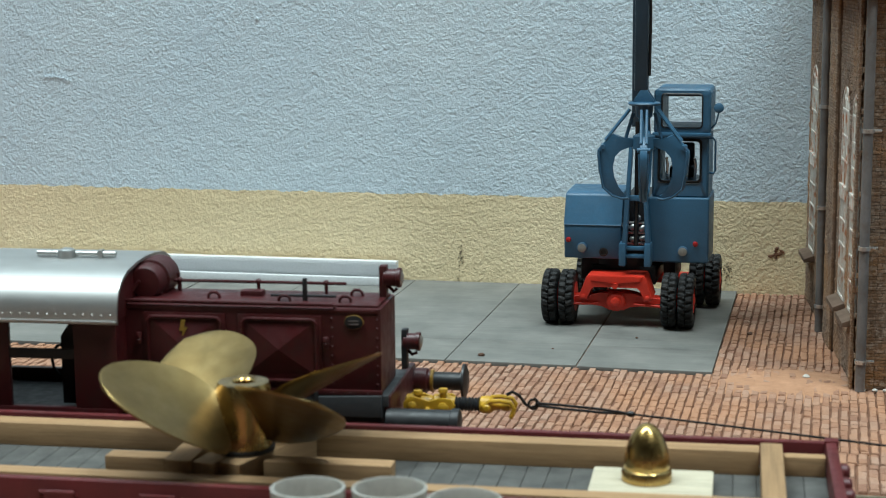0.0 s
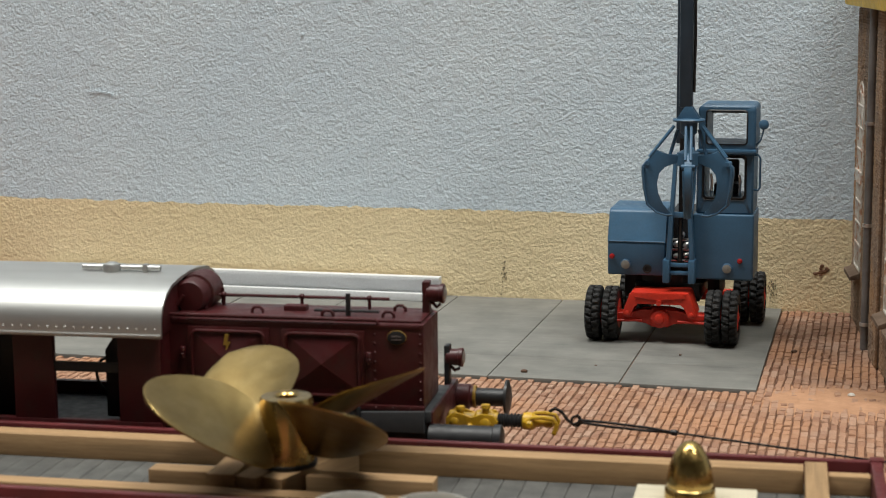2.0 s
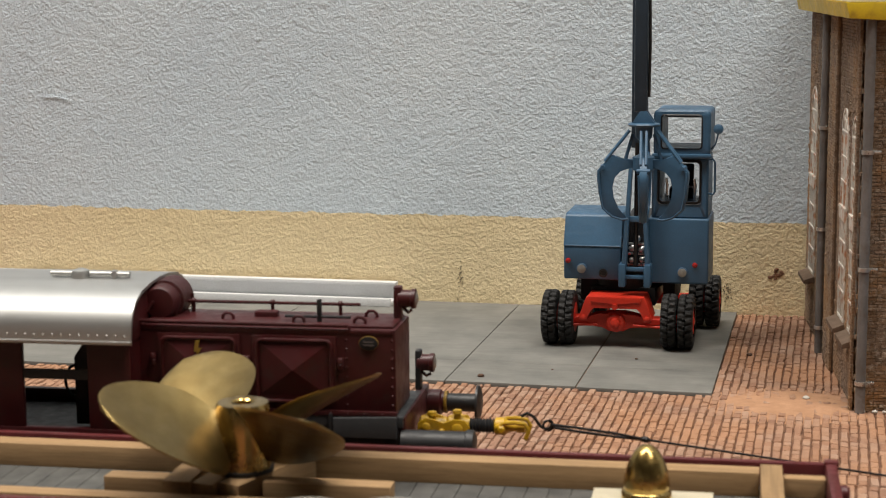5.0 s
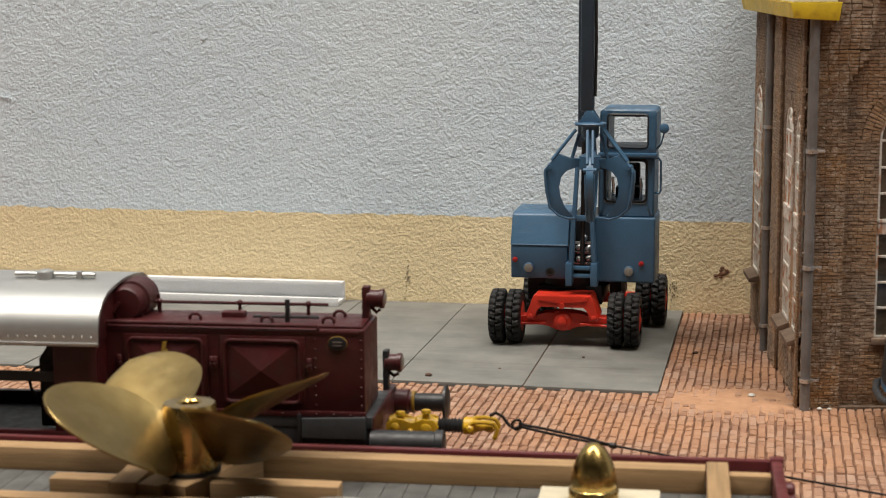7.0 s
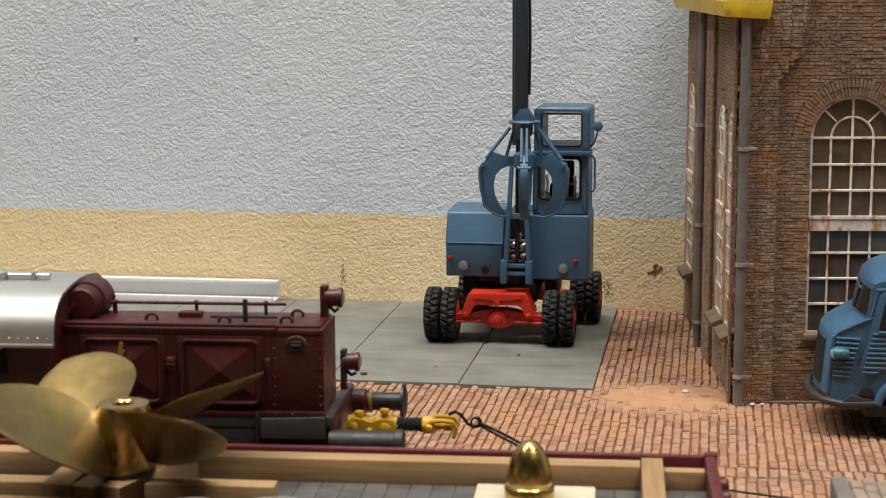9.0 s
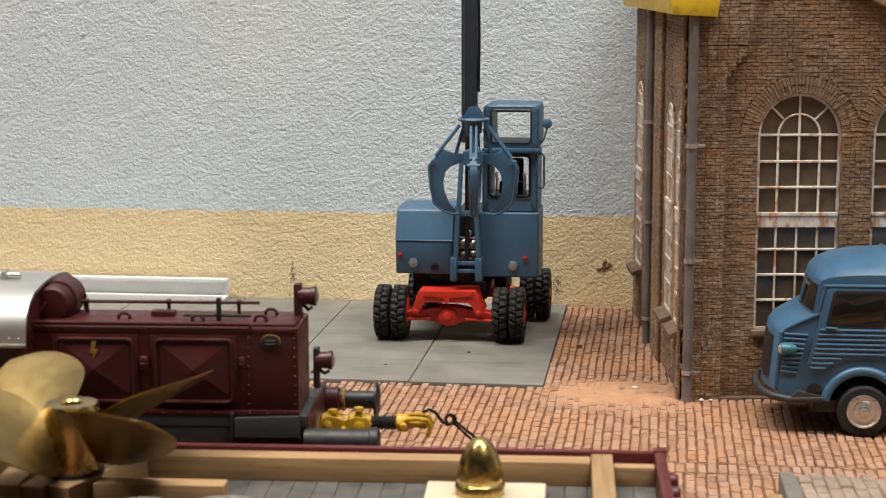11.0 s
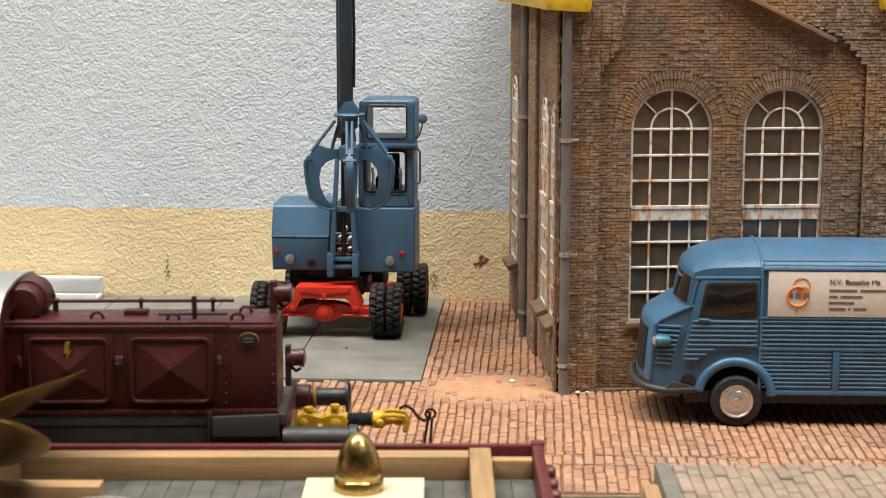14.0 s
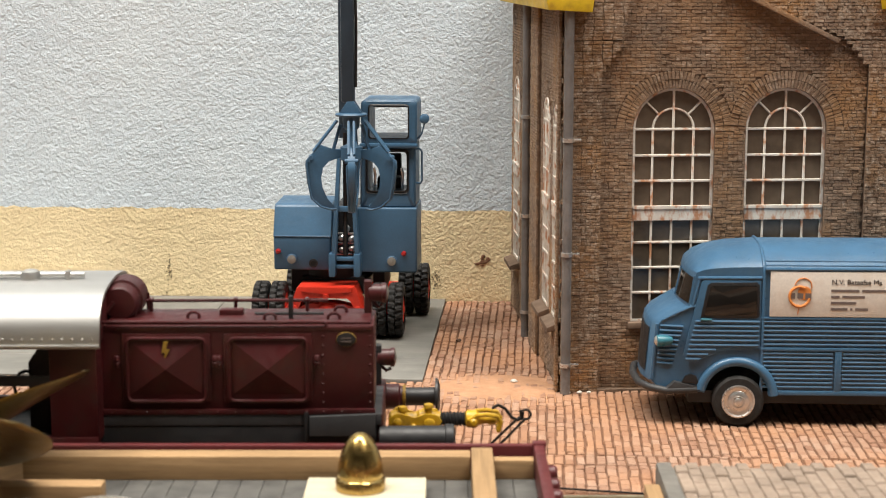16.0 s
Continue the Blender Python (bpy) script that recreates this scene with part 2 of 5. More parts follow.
def prism(bm, pts, axis, d0, d1, bev=0.0):
    """An outline of two coordinates carried along an axis: x takes (y, z), y takes (x, z), z takes (x, y)."""
    def at(p, d):
        return {"x": (d, p[0], p[1]), "y": (p[0], d, p[1]), "z": (p[0], p[1], d)}[axis]
    a = [bm.verts.new(at(p, d0)) for p in pts]
    b = [bm.verts.new(at(p, d1)) for p in pts]
    fs = [bm.faces.new(a), bm.faces.new(b[::-1])]
    n = len(pts)
    for i in range(n):
        fs.append(bm.faces.new((a[i], b[i], b[(i + 1) % n], a[(i + 1) % n])))
    if bev:
        es = list({e for f in fs[:2] for e in f.edges})
        bmesh.ops.bevel(bm, geom=es, offset=bev, segments=2, affect="EDGES", profile=0.6)
    return bm


def cyl(bm, p, q, r, r2=None, seg=20):
    p, q = Vector(p), Vector(q)
    d = q - p
    m = Matrix.Translation((p + q) / 2) @ d.to_track_quat("Z", "Y").to_matrix().to_4x4()
    bmesh.ops.create_cone(bm, cap_ends=True, segments=seg, radius1=r, radius2=r if r2 is None else r2, depth=d.length, matrix=m)
    return bm


def lathe(bm, prof, p, axis, seg=32):
    """A profile of (radius, height) turned about an axis from p."""
    axis = Vector(axis).normalized()
    q = axis.to_track_quat("Z", "Y").to_matrix()
    rings = []
    for r, h in prof:
        rings.append([bm.verts.new(Vector(p) + q @ Vector((r * math.cos(2 * math.pi * i / seg), r * math.sin(2 * math.pi * i / seg), h))) for i in range(seg)])
    for a, b in zip(rings, rings[1:]):
        for i in range(seg):
            bm.faces.new((a[i], a[(i + 1) % seg], b[(i + 1) % seg], b[i]))
    bm.faces.new(rings[0][::-1])
    bm.faces.new(rings[-1])
    return bm


def tube(bm, pts, r, seg=8):
    pts = [Vector(p) for p in pts]
    rings = []
    for i, p in enumerate(pts):
        d = (pts[min(i + 1, len(pts) - 1)] - pts[max(i - 1, 0)]).normalized()
        q = d.to_track_quat("Z", "Y").to_matrix()
        rings.append([bm.verts.new(p + q @ Vector((r * math.cos(2 * math.pi * k / seg), r * math.sin(2 * math.pi * k / seg), 0))) for k in range(seg)])
    for a, b in zip(rings, rings[1:]):
        best = min(range(seg), key=lambda s: sum((a[i].co - b[(i + s) % seg].co).length for i in range(seg)))
        for i in range(seg):
            bm.faces.new((a[i], a[(i + 1) % seg], b[(i + 1 + best) % seg], b[(i + best) % seg]))
    bm.faces.new(rings[0][::-1])
    bm.faces.new(rings[-1])
    return bm


def sphere(bm, p, r, seg=12, sx=1, sy=1, sz=1):
    bmesh.ops.create_uvsphere(bm, u_segments=seg, v_segments=max(6, seg // 2), radius=r, matrix=Matrix.Translation(p) @ Matrix.Diagonal((sx, sy, sz, 1)))
    return bm


def arc(cx, cz, r, a0, a1, n):
    return [(cx + r * math.cos(radians(a0 + (a1 - a0) * i / n)), cz + r * math.sin(radians(a0 + (a1 - a0) * i / n))) for i in range(n + 1)]


def bricks_mesh(name, boxes, mat):
    """Many small blocks in one mesh: each (centre, half sizes, three axes), back face left off, front edges chamfered."""
    vs, fs = [], []
    for c, h, ax in boxes:
        c, (ux, uy, uz) = np.array(c), [np.array(a) for a in ax]
        k = len(vs)
        ch = min(h[0], h[2]) * 0.16
        for d, s in ((1, 0.0), (-0.45, 0.0), (-1, ch)):
            for sx, sz in ((-1, -1), (1, -1), (1, 1), (-1, 1)):
                vs.append(tuple((c + ux * sx * (h[0] - s) + uy * d * h[1] + uz * sz * (h[2] - s)) * S))
        for lay in (0, 4):
            for i in range(4):
                j = (i + 1) % 4
                fs.append((k + lay + i, k + lay + j, k + lay + 4 + j, k + lay + 4 + i))
        fs.append((k + 8, k + 9, k + 10, k + 11))
    me = bpy.data.meshes.new(name)
    me.from_pydata(vs, [], fs)
    me.materials.append(mat)
    return me


# ---- setting: ground, wall, room ----
bm = box(BM(), -900, 900, -700, 335.2, -30, -0.36)
part("ground", bm, M_JOINT, None, "brown dirt bed of the model yard under brick paving")
tagged(bpy.data.objects["ground"], category="ground", kind="structure")
bm = box(BM(), -1800, 1800, 335.2, 420, -900, 1450)
tagged(part("wall_north", bm, M_WALL, None, "rough plaster wall painted pale blue above ochre yellow"), category="wall", kind="structure")
# Unseen room shell added around the layout, kept grey to limit bounced light.
M_ROOM = painted("room_grey", (0.27, 0.26, 0.24), 0.8, 0.05, grain=0.02, relief=0.0)
M_FLOOR = painted("room_floor", (0.16, 0.12, 0.09), 0.6, 0.2, grain=0.02, relief=0.0)
for nm, b in (("wall_west", (-1880, -1800, -2600, 420, -900, 1450)), ("wall_east", (1800, 1880, -2600, 420, -900, 1450)), ("wall_south", (-1800, 1800, -2680, -2600, -900, 1450))):
    tagged(part(nm, box(BM(), *b), M_ROOM, None, "plain grey unseen room wall around the layout"), category="wall", kind="structure")
tagged(part("ceiling", box(BM(), -1880, 1880, -2680, 420, 1450, 1500), M_ROOM, None, "plain grey unseen room ceiling"), category="ceiling", kind="structure")
tagged(part("floor", box(BM(), -1880, 1880, -2680, 420, -950, -900), M_FLOOR, None, "plain dark room floor below the layout"), category="floor", kind="structure")

# wall damage: a brown chip, a scratch, smudges
bm = BM()
for i in range(30):
    k = max(-1.0, min(1.0, random.gauss(0, 0.45)))
    sphere(bm, (-10.9 + 1.5 * k, 335.14, 8.1 + 0.55 * k + random.gauss(0, 0.34 * (1.2 - abs(k)))), 0.16 + 0.2 * random.random(), 8, 1.2, 0.3, 0.8)
part("chip", bm, painted("bare_plaster", (0.27, 0.13, 0.07), 0.9, 0.4), bpy.data.objects["wall_north"], "brown chip in the plaster")
bm = BM()
for i in range(34):
    sphere(bm, (-74.6 + random.gauss(0, 0.35), 335.15, 5.2 + random.gauss(0, 1.5)), 0.08 + 0.1 * random.random(), 6, 1, 0.4, 1)
for i in range(30):
    sphere(bm, (-20.4 + random.gauss(0, 0.4), 335.15, 4.2 + random.gauss(0, 1.4)), 0.08 + 0.1 * random.random(), 6, 1, 0.4, 1)
part("smudge", bm, painted("smudge_grey", (0.22, 0.18, 0.11), 0.9, 0.4), bpy.data.objects["wall_north"], "grey smudge on the plaster")

# concrete slabs: three full columns and more to the west, two rows
slab = thing("concrete_pad", 0, 0, 0, 0, "grey weathered concrete pad of large slabs beside the brick paving", "concrete pad", kind="structure")
cols = [(-40.35, -18.3), (-62.3, -40.35), (-84.2, -62.3), (-106.1, -84.2), (-128, -106.1), (-150, -128)]
rows = [(267.0, 282.5), (282.5, 335.1)]
for ci, (a, b) in enumerate(cols):
    for ri, (c, d) in enumerate(rows):
        g = 0.10
        bm = box(BM(), a + g, b - g, c + (0.04 if ri else 0), d - 0.03, -0.5, 0.28 + 0.03 * (ci * 7 % 4), 0.10)
        part("slab", bm, M_SLAB, slab)
part("joint_bed", box(BM(), -150, -18.6, 267.3, 335, -0.5, 0.10), M_MORTAR, slab)

# scratch and a drip in the wall paint
part("scratch", tube(BM(), [(-166.0 + 0.95 * k, 335.0, 41.9 + 0.35 * math.sin(0.5 * k) - 0.1 * k) for k in range(7)], 0.09, 6), M_WALL, bpy.data.objects["wall_north"], "thin pale scratch in the paint")
part("paint_drip", sphere(BM(), (-117.3, 335.15, 54.0), 0.4, 12, 1, 0.5, 1.3), M_WALL, bpy.data.objects["wall_north"], "small blob under the paint")

# ---- brick paving: columns of bricks running towards the wall, joints open between them ----
paving = thing("brick_paving", 0, 0, 0, 0, "salmon pink brick paving in uneven rows with dark joints", "paving", kind="structure")
UP = ((1, 0, 0), (0, 0, -1), (0, 1, 0))
rnd = random.Random(5)
near_bricks, far_bricks = [], []


def lay(x0, x1, y0, y1, wx, wy, gap=0.24, skip=None, flat=False):
    nx = round((x1 - x0) / wx)
    for i in range(nx):
        x = x0 + (i + 0.5) * wx
        y = y0 - rnd.random() * wy
        while y < y1:
            ly = wy * (0.8 + 0.45 * rnd.random())
            a, b = max(y, y0), min(y + ly, y1)
            y += ly
            if b - a < 0.5:
                continue
            cy = (a + b) / 2
            cx = x + 0.05 * math.sin(cy * 0.17 + i * 0.9) + rnd.gauss(0, 0.04)
            if skip and skip(cx, cy):
                continue
            tilt = rnd.gauss(0, 0.035)
            h = (wx / 2 - gap / 2 - abs(rnd.gauss(0, 0.04)), 0.35, (b - a) / 2 - 0.03 - 0.05 * rnd.random())
            z = -0.35 + rnd.gauss(0, 0.05)
            ax = ((math.cos(tilt), math.sin(tilt), rnd.gauss(0, 0.06)), (0, 0, -1), (-math.sin(tilt), math.cos(tilt), rnd.gauss(0, 0.03)))
            (near_bricks if -6 < cx < 21 and 227 < cy < 262 and len(near_bricks) < 300 else far_bricks).append(((cx, cy, z), h, ax))


def taken(x, y):
    u = (x - 3.83) * math.cos(radians(7)) + (y - 262.02) * math.sin(radians(7))
    v = -(x - 3.83) * math.sin(radians(7)) + (y - 262.02) * math.cos(radians(7))
    return (u > 0.3 and v > 0.3) or (x < -18.2 and y > 266.9)


lay(-150, 96, 226.4, 335, 1.33, 2.5, 0.17, skip=taken)
lay(-150, 96, 221.6, 226.1, 1.4, 3.0, 0.15)
lay(-150, 96, 209.5, 221.3, 1.45, 2.7, 0.15)
lay(-150, 96, 196.0, 206.5, 1.9, 4.4, 0.22)
lay(-150, 96, 160.0, 188.5, 1.9, 4.4, 0.22)
field = new("bricks", bricks_mesh("bricks", far_bricks, M_PAVE))
field.parent = paving
tagged(field, kind="stuff")
shapes = []
for k in range(8):
    c, h, ax = near_bricks[k * 31]
    shapes.append((h, bricks_mesh("brick", [((0, 0, 0), h, ax)], M_PAVE)))
for c, h, ax in near_bricks:
    want = min(range(8), key=lambda k: abs(shapes[k][0][2] - h[2]))
    ob = new("brick", shapes[want][1])
    ob.parent = paving
    ob.location = Vector(c) * S

# sand swept over the joints beside the workshop corner
N1, N2 = 110, 60
vs, fs = [], []
for i in range(N1 + 1):
    for j in range(N2 + 1):
        x, y = -30 + 52 * i / N1, 244 + 44 * j / N2
        d = math.exp(-((x + 6) / 11) ** 2 - ((y - 264) / 9) ** 2)
        nz = noise.fractal(Vector((x * 0.22, y * 0.22, 3.0)), 1.0, 2.0, 4)
        vs.append((x * S, y * S, (-0.62 + 0.69 * min(1.0, d * 1.8) + 0.13 * nz * min(1.0, d * 3)) * S))
for i in range(N1):
    for j in range(N2):
        k = i * (N2 + 1) + j
        fs.append((k, k + N2 + 1, k + N2 + 2, k + 1))
me = bpy.data.meshes.new("swept_sand")
me.from_pydata(vs, [], fs)
me.polygons.foreach_set("use_smooth", [True] * len(me.polygons))
m = Mat("sand", 0.9, spec=0.2)
m.colour(m.ramp(m.noise(0.4, 6, 0.7), [(0.3, (0.34, 0.18, 0.10)), (0.7, (0.47, 0.27, 0.16))]))
m.bump(m.noise(2.0, 5, 0.7), 0.12)
me.materials.append(m.m)
sand_ob = new("swept_sand", me)
tagged(sand_ob, "thin orange sand swept over the brick joints", "sand", kind="stuff")

# two tracks set in the paving
M_RAIL = painted("rail_steel", (0.30, 0.27, 0.19), 0.35, 0.2, (0.16, 0.12, 0.06), metal=0.5)
for cy, nm in ((197.8, "far"), (164.0, "near")):
    track = thing("track", 0, cy, 0, 3.2 if nm == "near" else 3.6, "steel rail track set flush into the brick paving", "track", "tracks in the yard", "structure")
    for o in (-8.25, 8.25):
        bm = box(BM(), -170, 96, o - 0.4, o + 0.4, -0.54, 0.45, 0.12)
        part("rail", bm, M_RAIL, track)

# ---- brick workshop ----
B0, BA = (3.83, 262.02), 7.0
shop = thing("brick_workshop", B0[0], B0[1], 0, BA, "dark brown weathered brick workshop with white arched windows", "building")
TOP, SPRING, SILL = 74.0, 41.4, 10.9
WINS = [(10.9, 23.7), (28.6, 41.3)]
WIDE, DEEP = 53.0, 72.0


def wall_backing(wins, width, thick, top, turn=None):
    """The solid wall behind the bricks, panel by panel, with arched openings right through. The first panel carries the bricks."""
    edges = [0.0]
    for a, b in wins:
        edges += [a, b]
    edges.append(width)
    made = [box(BM(), edges[i], edges[i + 1], 0, thick, 0, top) for i in range(0, len(edges), 2)]
    for a, b in wins:
        r = (b - a) / 2
        made.append(box(BM(), a, b, 0, thick, 0, SILL))
        made.append(prism(BM(), [(a, top), (a, SPRING)] + arc((a + b) / 2, SPRING, r, 180, 0, 20)[1:-1] + [(b, SPRING), (b, top)], "y", 0, thick))
    panels = []
    for bm in made:
        if turn:
            bmesh.ops.transform(bm, matrix=turn, verts=bm.verts)
        panels.append(part("wall_panel", bm, M_MORTAR, shop))
    return panels[0]


def course(boxes, u0, u1, z0, z1, wins, y, rng, ring=2.75, ax=((1, 0, 0), (0, 1, 0), (0, 0, 1))):
    z = z0
    k = 0
    while z < z1 - 0.26:
        zc = z + 0.26
        spans = [(u0, u1)]
        for a, b in wins:
            c, r = (a + b) / 2, (b - a) / 2
            if zc < SILL:
                cut = None
            elif zc < SPRING:
                cut = (a, b)
            else:
                d = zc - SPRING
                cut = (c - math.sqrt((r + ring) ** 2 - d * d), c + math.sqrt((r + ring) ** 2 - d * d)) if d < r + ring else None
            if cut:
                spans = [s for p, q in spans for s in ((p, min(q, cut[0])), (max(p, cut[1]), q)) if s[1] - s[0] > 0.3]
        for p, q in spans:
            u = p - (0.78 if k % 2 else 0.0) - 0.3 * rng.random()
            while u < q:
                ln = 1.55 if (k + int(u)) % 3 else 0.78
                a, b = max(u, p), min(u + ln, q)
                u += ln
                if b - a > 0.35:
                    boxes.append((((a + b) / 2, y + rng.gauss(0, 0.035), zc + rng.gauss(0, 0.02)), ((b - a) / 2 - 0.03, 0.2, 0.232), ax))
        z += 0.52
        k += 1


def voussoirs(boxes, wins, y, rng, ring=2.7, n=44):
    for a, b in wins:
        c, r = (a + b) / 2, (b - a) / 2
        for i in range(n):
            t = math.pi * (i + 0.5) / n
            d = (math.cos(t), 0, math.sin(t))
            for m in (r + ring * 0.25, r + ring * 0.75):
                boxes.append(((c + m * d[0], y + rng.gauss(0, 0.05), SPRING + m * d[2]), (ring / 4 - 0.04, 0.21, math.pi * m / n / 2 - 0.035), (d, (0, 1, 0), (-d[2], 0, d[0]))))


front = wall_backing(WINS, WIDE, 2.0, TOP)
rb = random.Random(11)
near_b, far_b = [], []
tmp = []
course(tmp, 5.8, 47.5, 0.0, TOP, WINS, 0.05, rb)
voussoirs(tmp, WINS, 0.03, rb)
for q in tmp:
    (near_b if (5.8 < q[0][0] < 10.9 or 23.7 < q[0][0] < 28.6) and 4 < q[0][2] < 44 and len(near_b) < 300 else far_b).append(q)
# proud corner piers, the corbels that widen them, and the verge that falls to the east
pier = []
course(pier, -0.2, 5.8, 0.0, 50.4, [], -0.77, rb)
course(pier, 47.5, 53.2, 0.0, 50.4, [], -0.77, rb)
for k in range(9):
    course(pier, -0.2, 6.4 + 0.38 * (k - k % 2), 50.4 + 0.52 * k, 50.92 + 0.52 * k, [], -0.77, rb)
    course(pier, 47.4 - 0.45 * (k - k % 2), 53.2, 50.4 + 0.52 * k, 50.92 + 0.52 * k, [], -0.77, rb)
# corner bricks that stand proud beside the rain pipe
for k in range(28):
    pier.append(((0.35, -0.98, 1.2 + 2.08 * k), (0.55 + 0.12 * (k % 3), 0.3, 0.36), ((1, 0, 0), (0, 1, 0), (0, 0, 1))))
z = 55.2
while z < TOP:
    k = (z - 55.2) / 0.8
    course(pier, -0.2, 9.2 + 0.10 * k, z, z + 0.52, [], -0.77, rb)
    course(pier, 43.4 - 1.9 * k, 53.2, z, z + 0.52, [], -0.77, rb)
    z += 0.52
ob = new("pier_bricks", bricks_mesh("pier_bricks", pier, M_QUOIN))
ob.parent = front
tagged(ob, "lime-stained brick piers with stepped corbels", kind="stuff")
for x0, x1 in ((-0.1, 5.7), (47.6, 53.1)):
    part("pier_core", box(BM(), x0, x1, -0.8, 0, 0, TOP), M_MORTAR, shop)
ob = new("wall_bricks", bricks_mesh("wall_bricks", far_b, M_BRICK))
ob.parent = front
tagged(ob, kind="stuff")
pool = []
for k in range(10):
    c, h, ax = near_b[(k * 29) % len(near_b)]
    pool.append((h, bricks_mesh("brick", [((0, 0, 0), h, ax)], M_BRICK)))
for c, h, ax in near_b:
    want = min(pool, key=lambda p: abs(p[0][0] - h[0]) + abs(p[0][2] - h[2]))
    ob = new("brick", want[1])
    ob.parent = front
    ob.location = Vector(c) * S
# sloping verge moulding on the east half of the gable
bm = BM()
prism(bm, [(25.6, 62.7), (42.2, 54.7), (42.6, 55.3), (25.6, 63.6)], "y", -1.7, -0.5, 0.12)
part("verge", bm, M_BRICK, shop, "stepped brick verge under the gable roof")
bm = box(BM(), -0.1, 53.1, -0.9, 0, -0.4, 0.35, 0.1)
part("plinth", bm, M_MORTAR, shop)


def window(name, width, parent, m, fine=True):
    """White steel window: outer frame with round head, glazing bars, transom; panes are pieces."""
    r = width / 2
    fr = 0.42
    bm = BM()
    outer = [(0, SILL), (width, SILL)] + arc(r, SPRING, r, 0, 180, 24)
    inner = [(fr, SILL + fr), (width - fr, SILL + fr)] + arc(r, SPRING, r - fr, 0, 180, 24)
    n = len(outer)
    for d0, d1 in ((0.5, 1.1),):
        vo = [[bm.verts.new((p[0], d, p[1])) for p in outer] for d in (d0, d1)]
        vi = [[bm.verts.new((p[0], d, p[1])) for p in inner] for d in (d0, d1)]
        for i in range(n):
            j = (i + 1) % n
            bm.faces.new((vo[0][i], vo[0][j], vi[0][j], vi[0][i]))
            bm.faces.new((vo[1][i], vi[1][i], vi[1][j], vo[1][j]))
            bm.faces.new((vi[0][i], vi[0][j], vi[1][j], vi[1][i]))
            bm.faces.new((vo[0][i], vo[1][i], vo[1][j], vo[0][j]))
    ob = part(name, bm, M_WINDOW, parent, "rust-streaked white steel window")
    ob.matrix_basis = m
    us = [width * k / 4 for k in (1, 2, 3)]
    for u in us:
        part("glazing_bar", box(BM(), u - 0.17, u + 0.17, 0.55, 0.95, SILL + 0.2, SPRING if u != us[1] else SPRING + r - 0.2, 0.06, 1), M_WINDOW, ob)
    for zz in (SPRING, 37.3, 33.3, 23.6, 19.6, 15.6):
        part("glazing_bar", box(BM(), 0.2, width - 0.2, 0.5, 0.9, zz - 0.18, zz + 0.18, 0.06, 1), M_WINDOW, ob)
    part("transom", prism(BM(), [(1.0, 27.1), (0.35, 27.1), (0.35, 28.9), (0.2, 28.95), (0.2, 29.4), (1.0, 29.4)], "x", 0.2, width - 0.2, 0.06), M_WINDOW, ob)
    part("glazing_arc", tube(BM(), [(p[0], 0.75, p[1]) for p in arc(r, SPRING, r * 0.5, 0, 180, 16)], 0.19, 6), M_WINDOW, ob)
    for a in (45, 135):
        c, s = math.cos(radians(a)), math.sin(radians(a))
        part("glazing_bar", tube(BM(), [(r + c * r * 0.5, 0.75, SPRING + s * r * 0.5), (r + c * (r - 0.2), 0.75, SPRING + s * (r - 0.2))], 0.17, 6), M_WINDOW, ob)
    edges_z = [SILL + 0.3, 15.6, 19.6, 23.6, 27.1, 29.3, 33.3, 37.3, SPRING]
    us = [0.3] + us + [width - 0.3]
    if fine:
        for z0, z1 in zip(edges_z, edges_z[1:]):
            if z1 - z0 < 2.5:
                continue
            for a, b in zip(us, us[1:]):
                bm = box(BM(), a + 0.05, b - 0.05, 0.85, 0.93, z0 + 0.05, z1 - 0.05)
                part("pane", bm, M_PANE, ob)
        prismed = [(0.3, SPRING), (width - 0.3, SPRING)] + arc(r, SPRING, r - 0.3, 0, 180, 20)
        part("pane", prism(BM(), prismed, "y", 0.85, 0.93), M_PANE, ob)
    else:
        prismed = [(0.3, SILL + 0.3), (width - 0.3, SILL + 0.3)] + arc(r, SPRING, r - 0.3, 0, 180, 20)
        part("pane", prism(BM(), prismed, "y", 0.85, 0.93), M_PANE, ob)
    return ob


mw = Mat("window_white", 0.55)
cw = mw.ramp(mw.noise(0.5, 4), [(0.3, (0.66, 0.62, 0.55)), (0.7, (0.80, 0.77, 0.71))])
cw = mw.mix(mw.ramp(mw.noise(0.55, 5, 0.6, (1.5, 1, 0.7)), [(0.50, (0, 0, 0)), (0.62, (0.85, 0.85, 0.85))]), cw, (0.50, 0.19, 0.06))
mw.colour(cw).bump(mw.noise(3, 3), 0.05)
M_WINDOW = mw.m
for a, b in WINS:
    window("window", b - a, shop, pose(a * S, 0, 0))
    part("window_sill", box(BM(), a - 0.4, b + 0.4, -0.8, 0.9, SILL - 0.9, SILL + 0.1, 0.15), M_MORTAR, shop)

# long side wall towards the yard; its outside faces west
side_m = Matrix(((0, 1, 0, 0), (1, 0, 0, 0), (0, 0, 1, 0), (0, 0, 0, 1)))
SWINS = [(1.3, 8.3), (13.2, 20.8), (57.5, 66.5)]
side = wall_backing(SWINS, DEEP, 2.0, TOP, side_m)
sb = []
course(sb, 1.0, 26, 0, TOP, SWINS, -0.08, rb)
course(sb, 36, DEEP, 0, TOP, SWINS, -0.08, rb)
course(sb, 26, 36, 0, TOP, [], -0.77, rb)
course(sb, -0.9, 1.0, 0, TOP, [], -0.77, rb)
voussoirs(sb, SWINS, -0.14, rb, 2.4, 26)
sb = [((c[1], c[0], c[2]), h, tuple((a[1], a[0], a[2]) for a in ax)) for c, h, ax in sb]
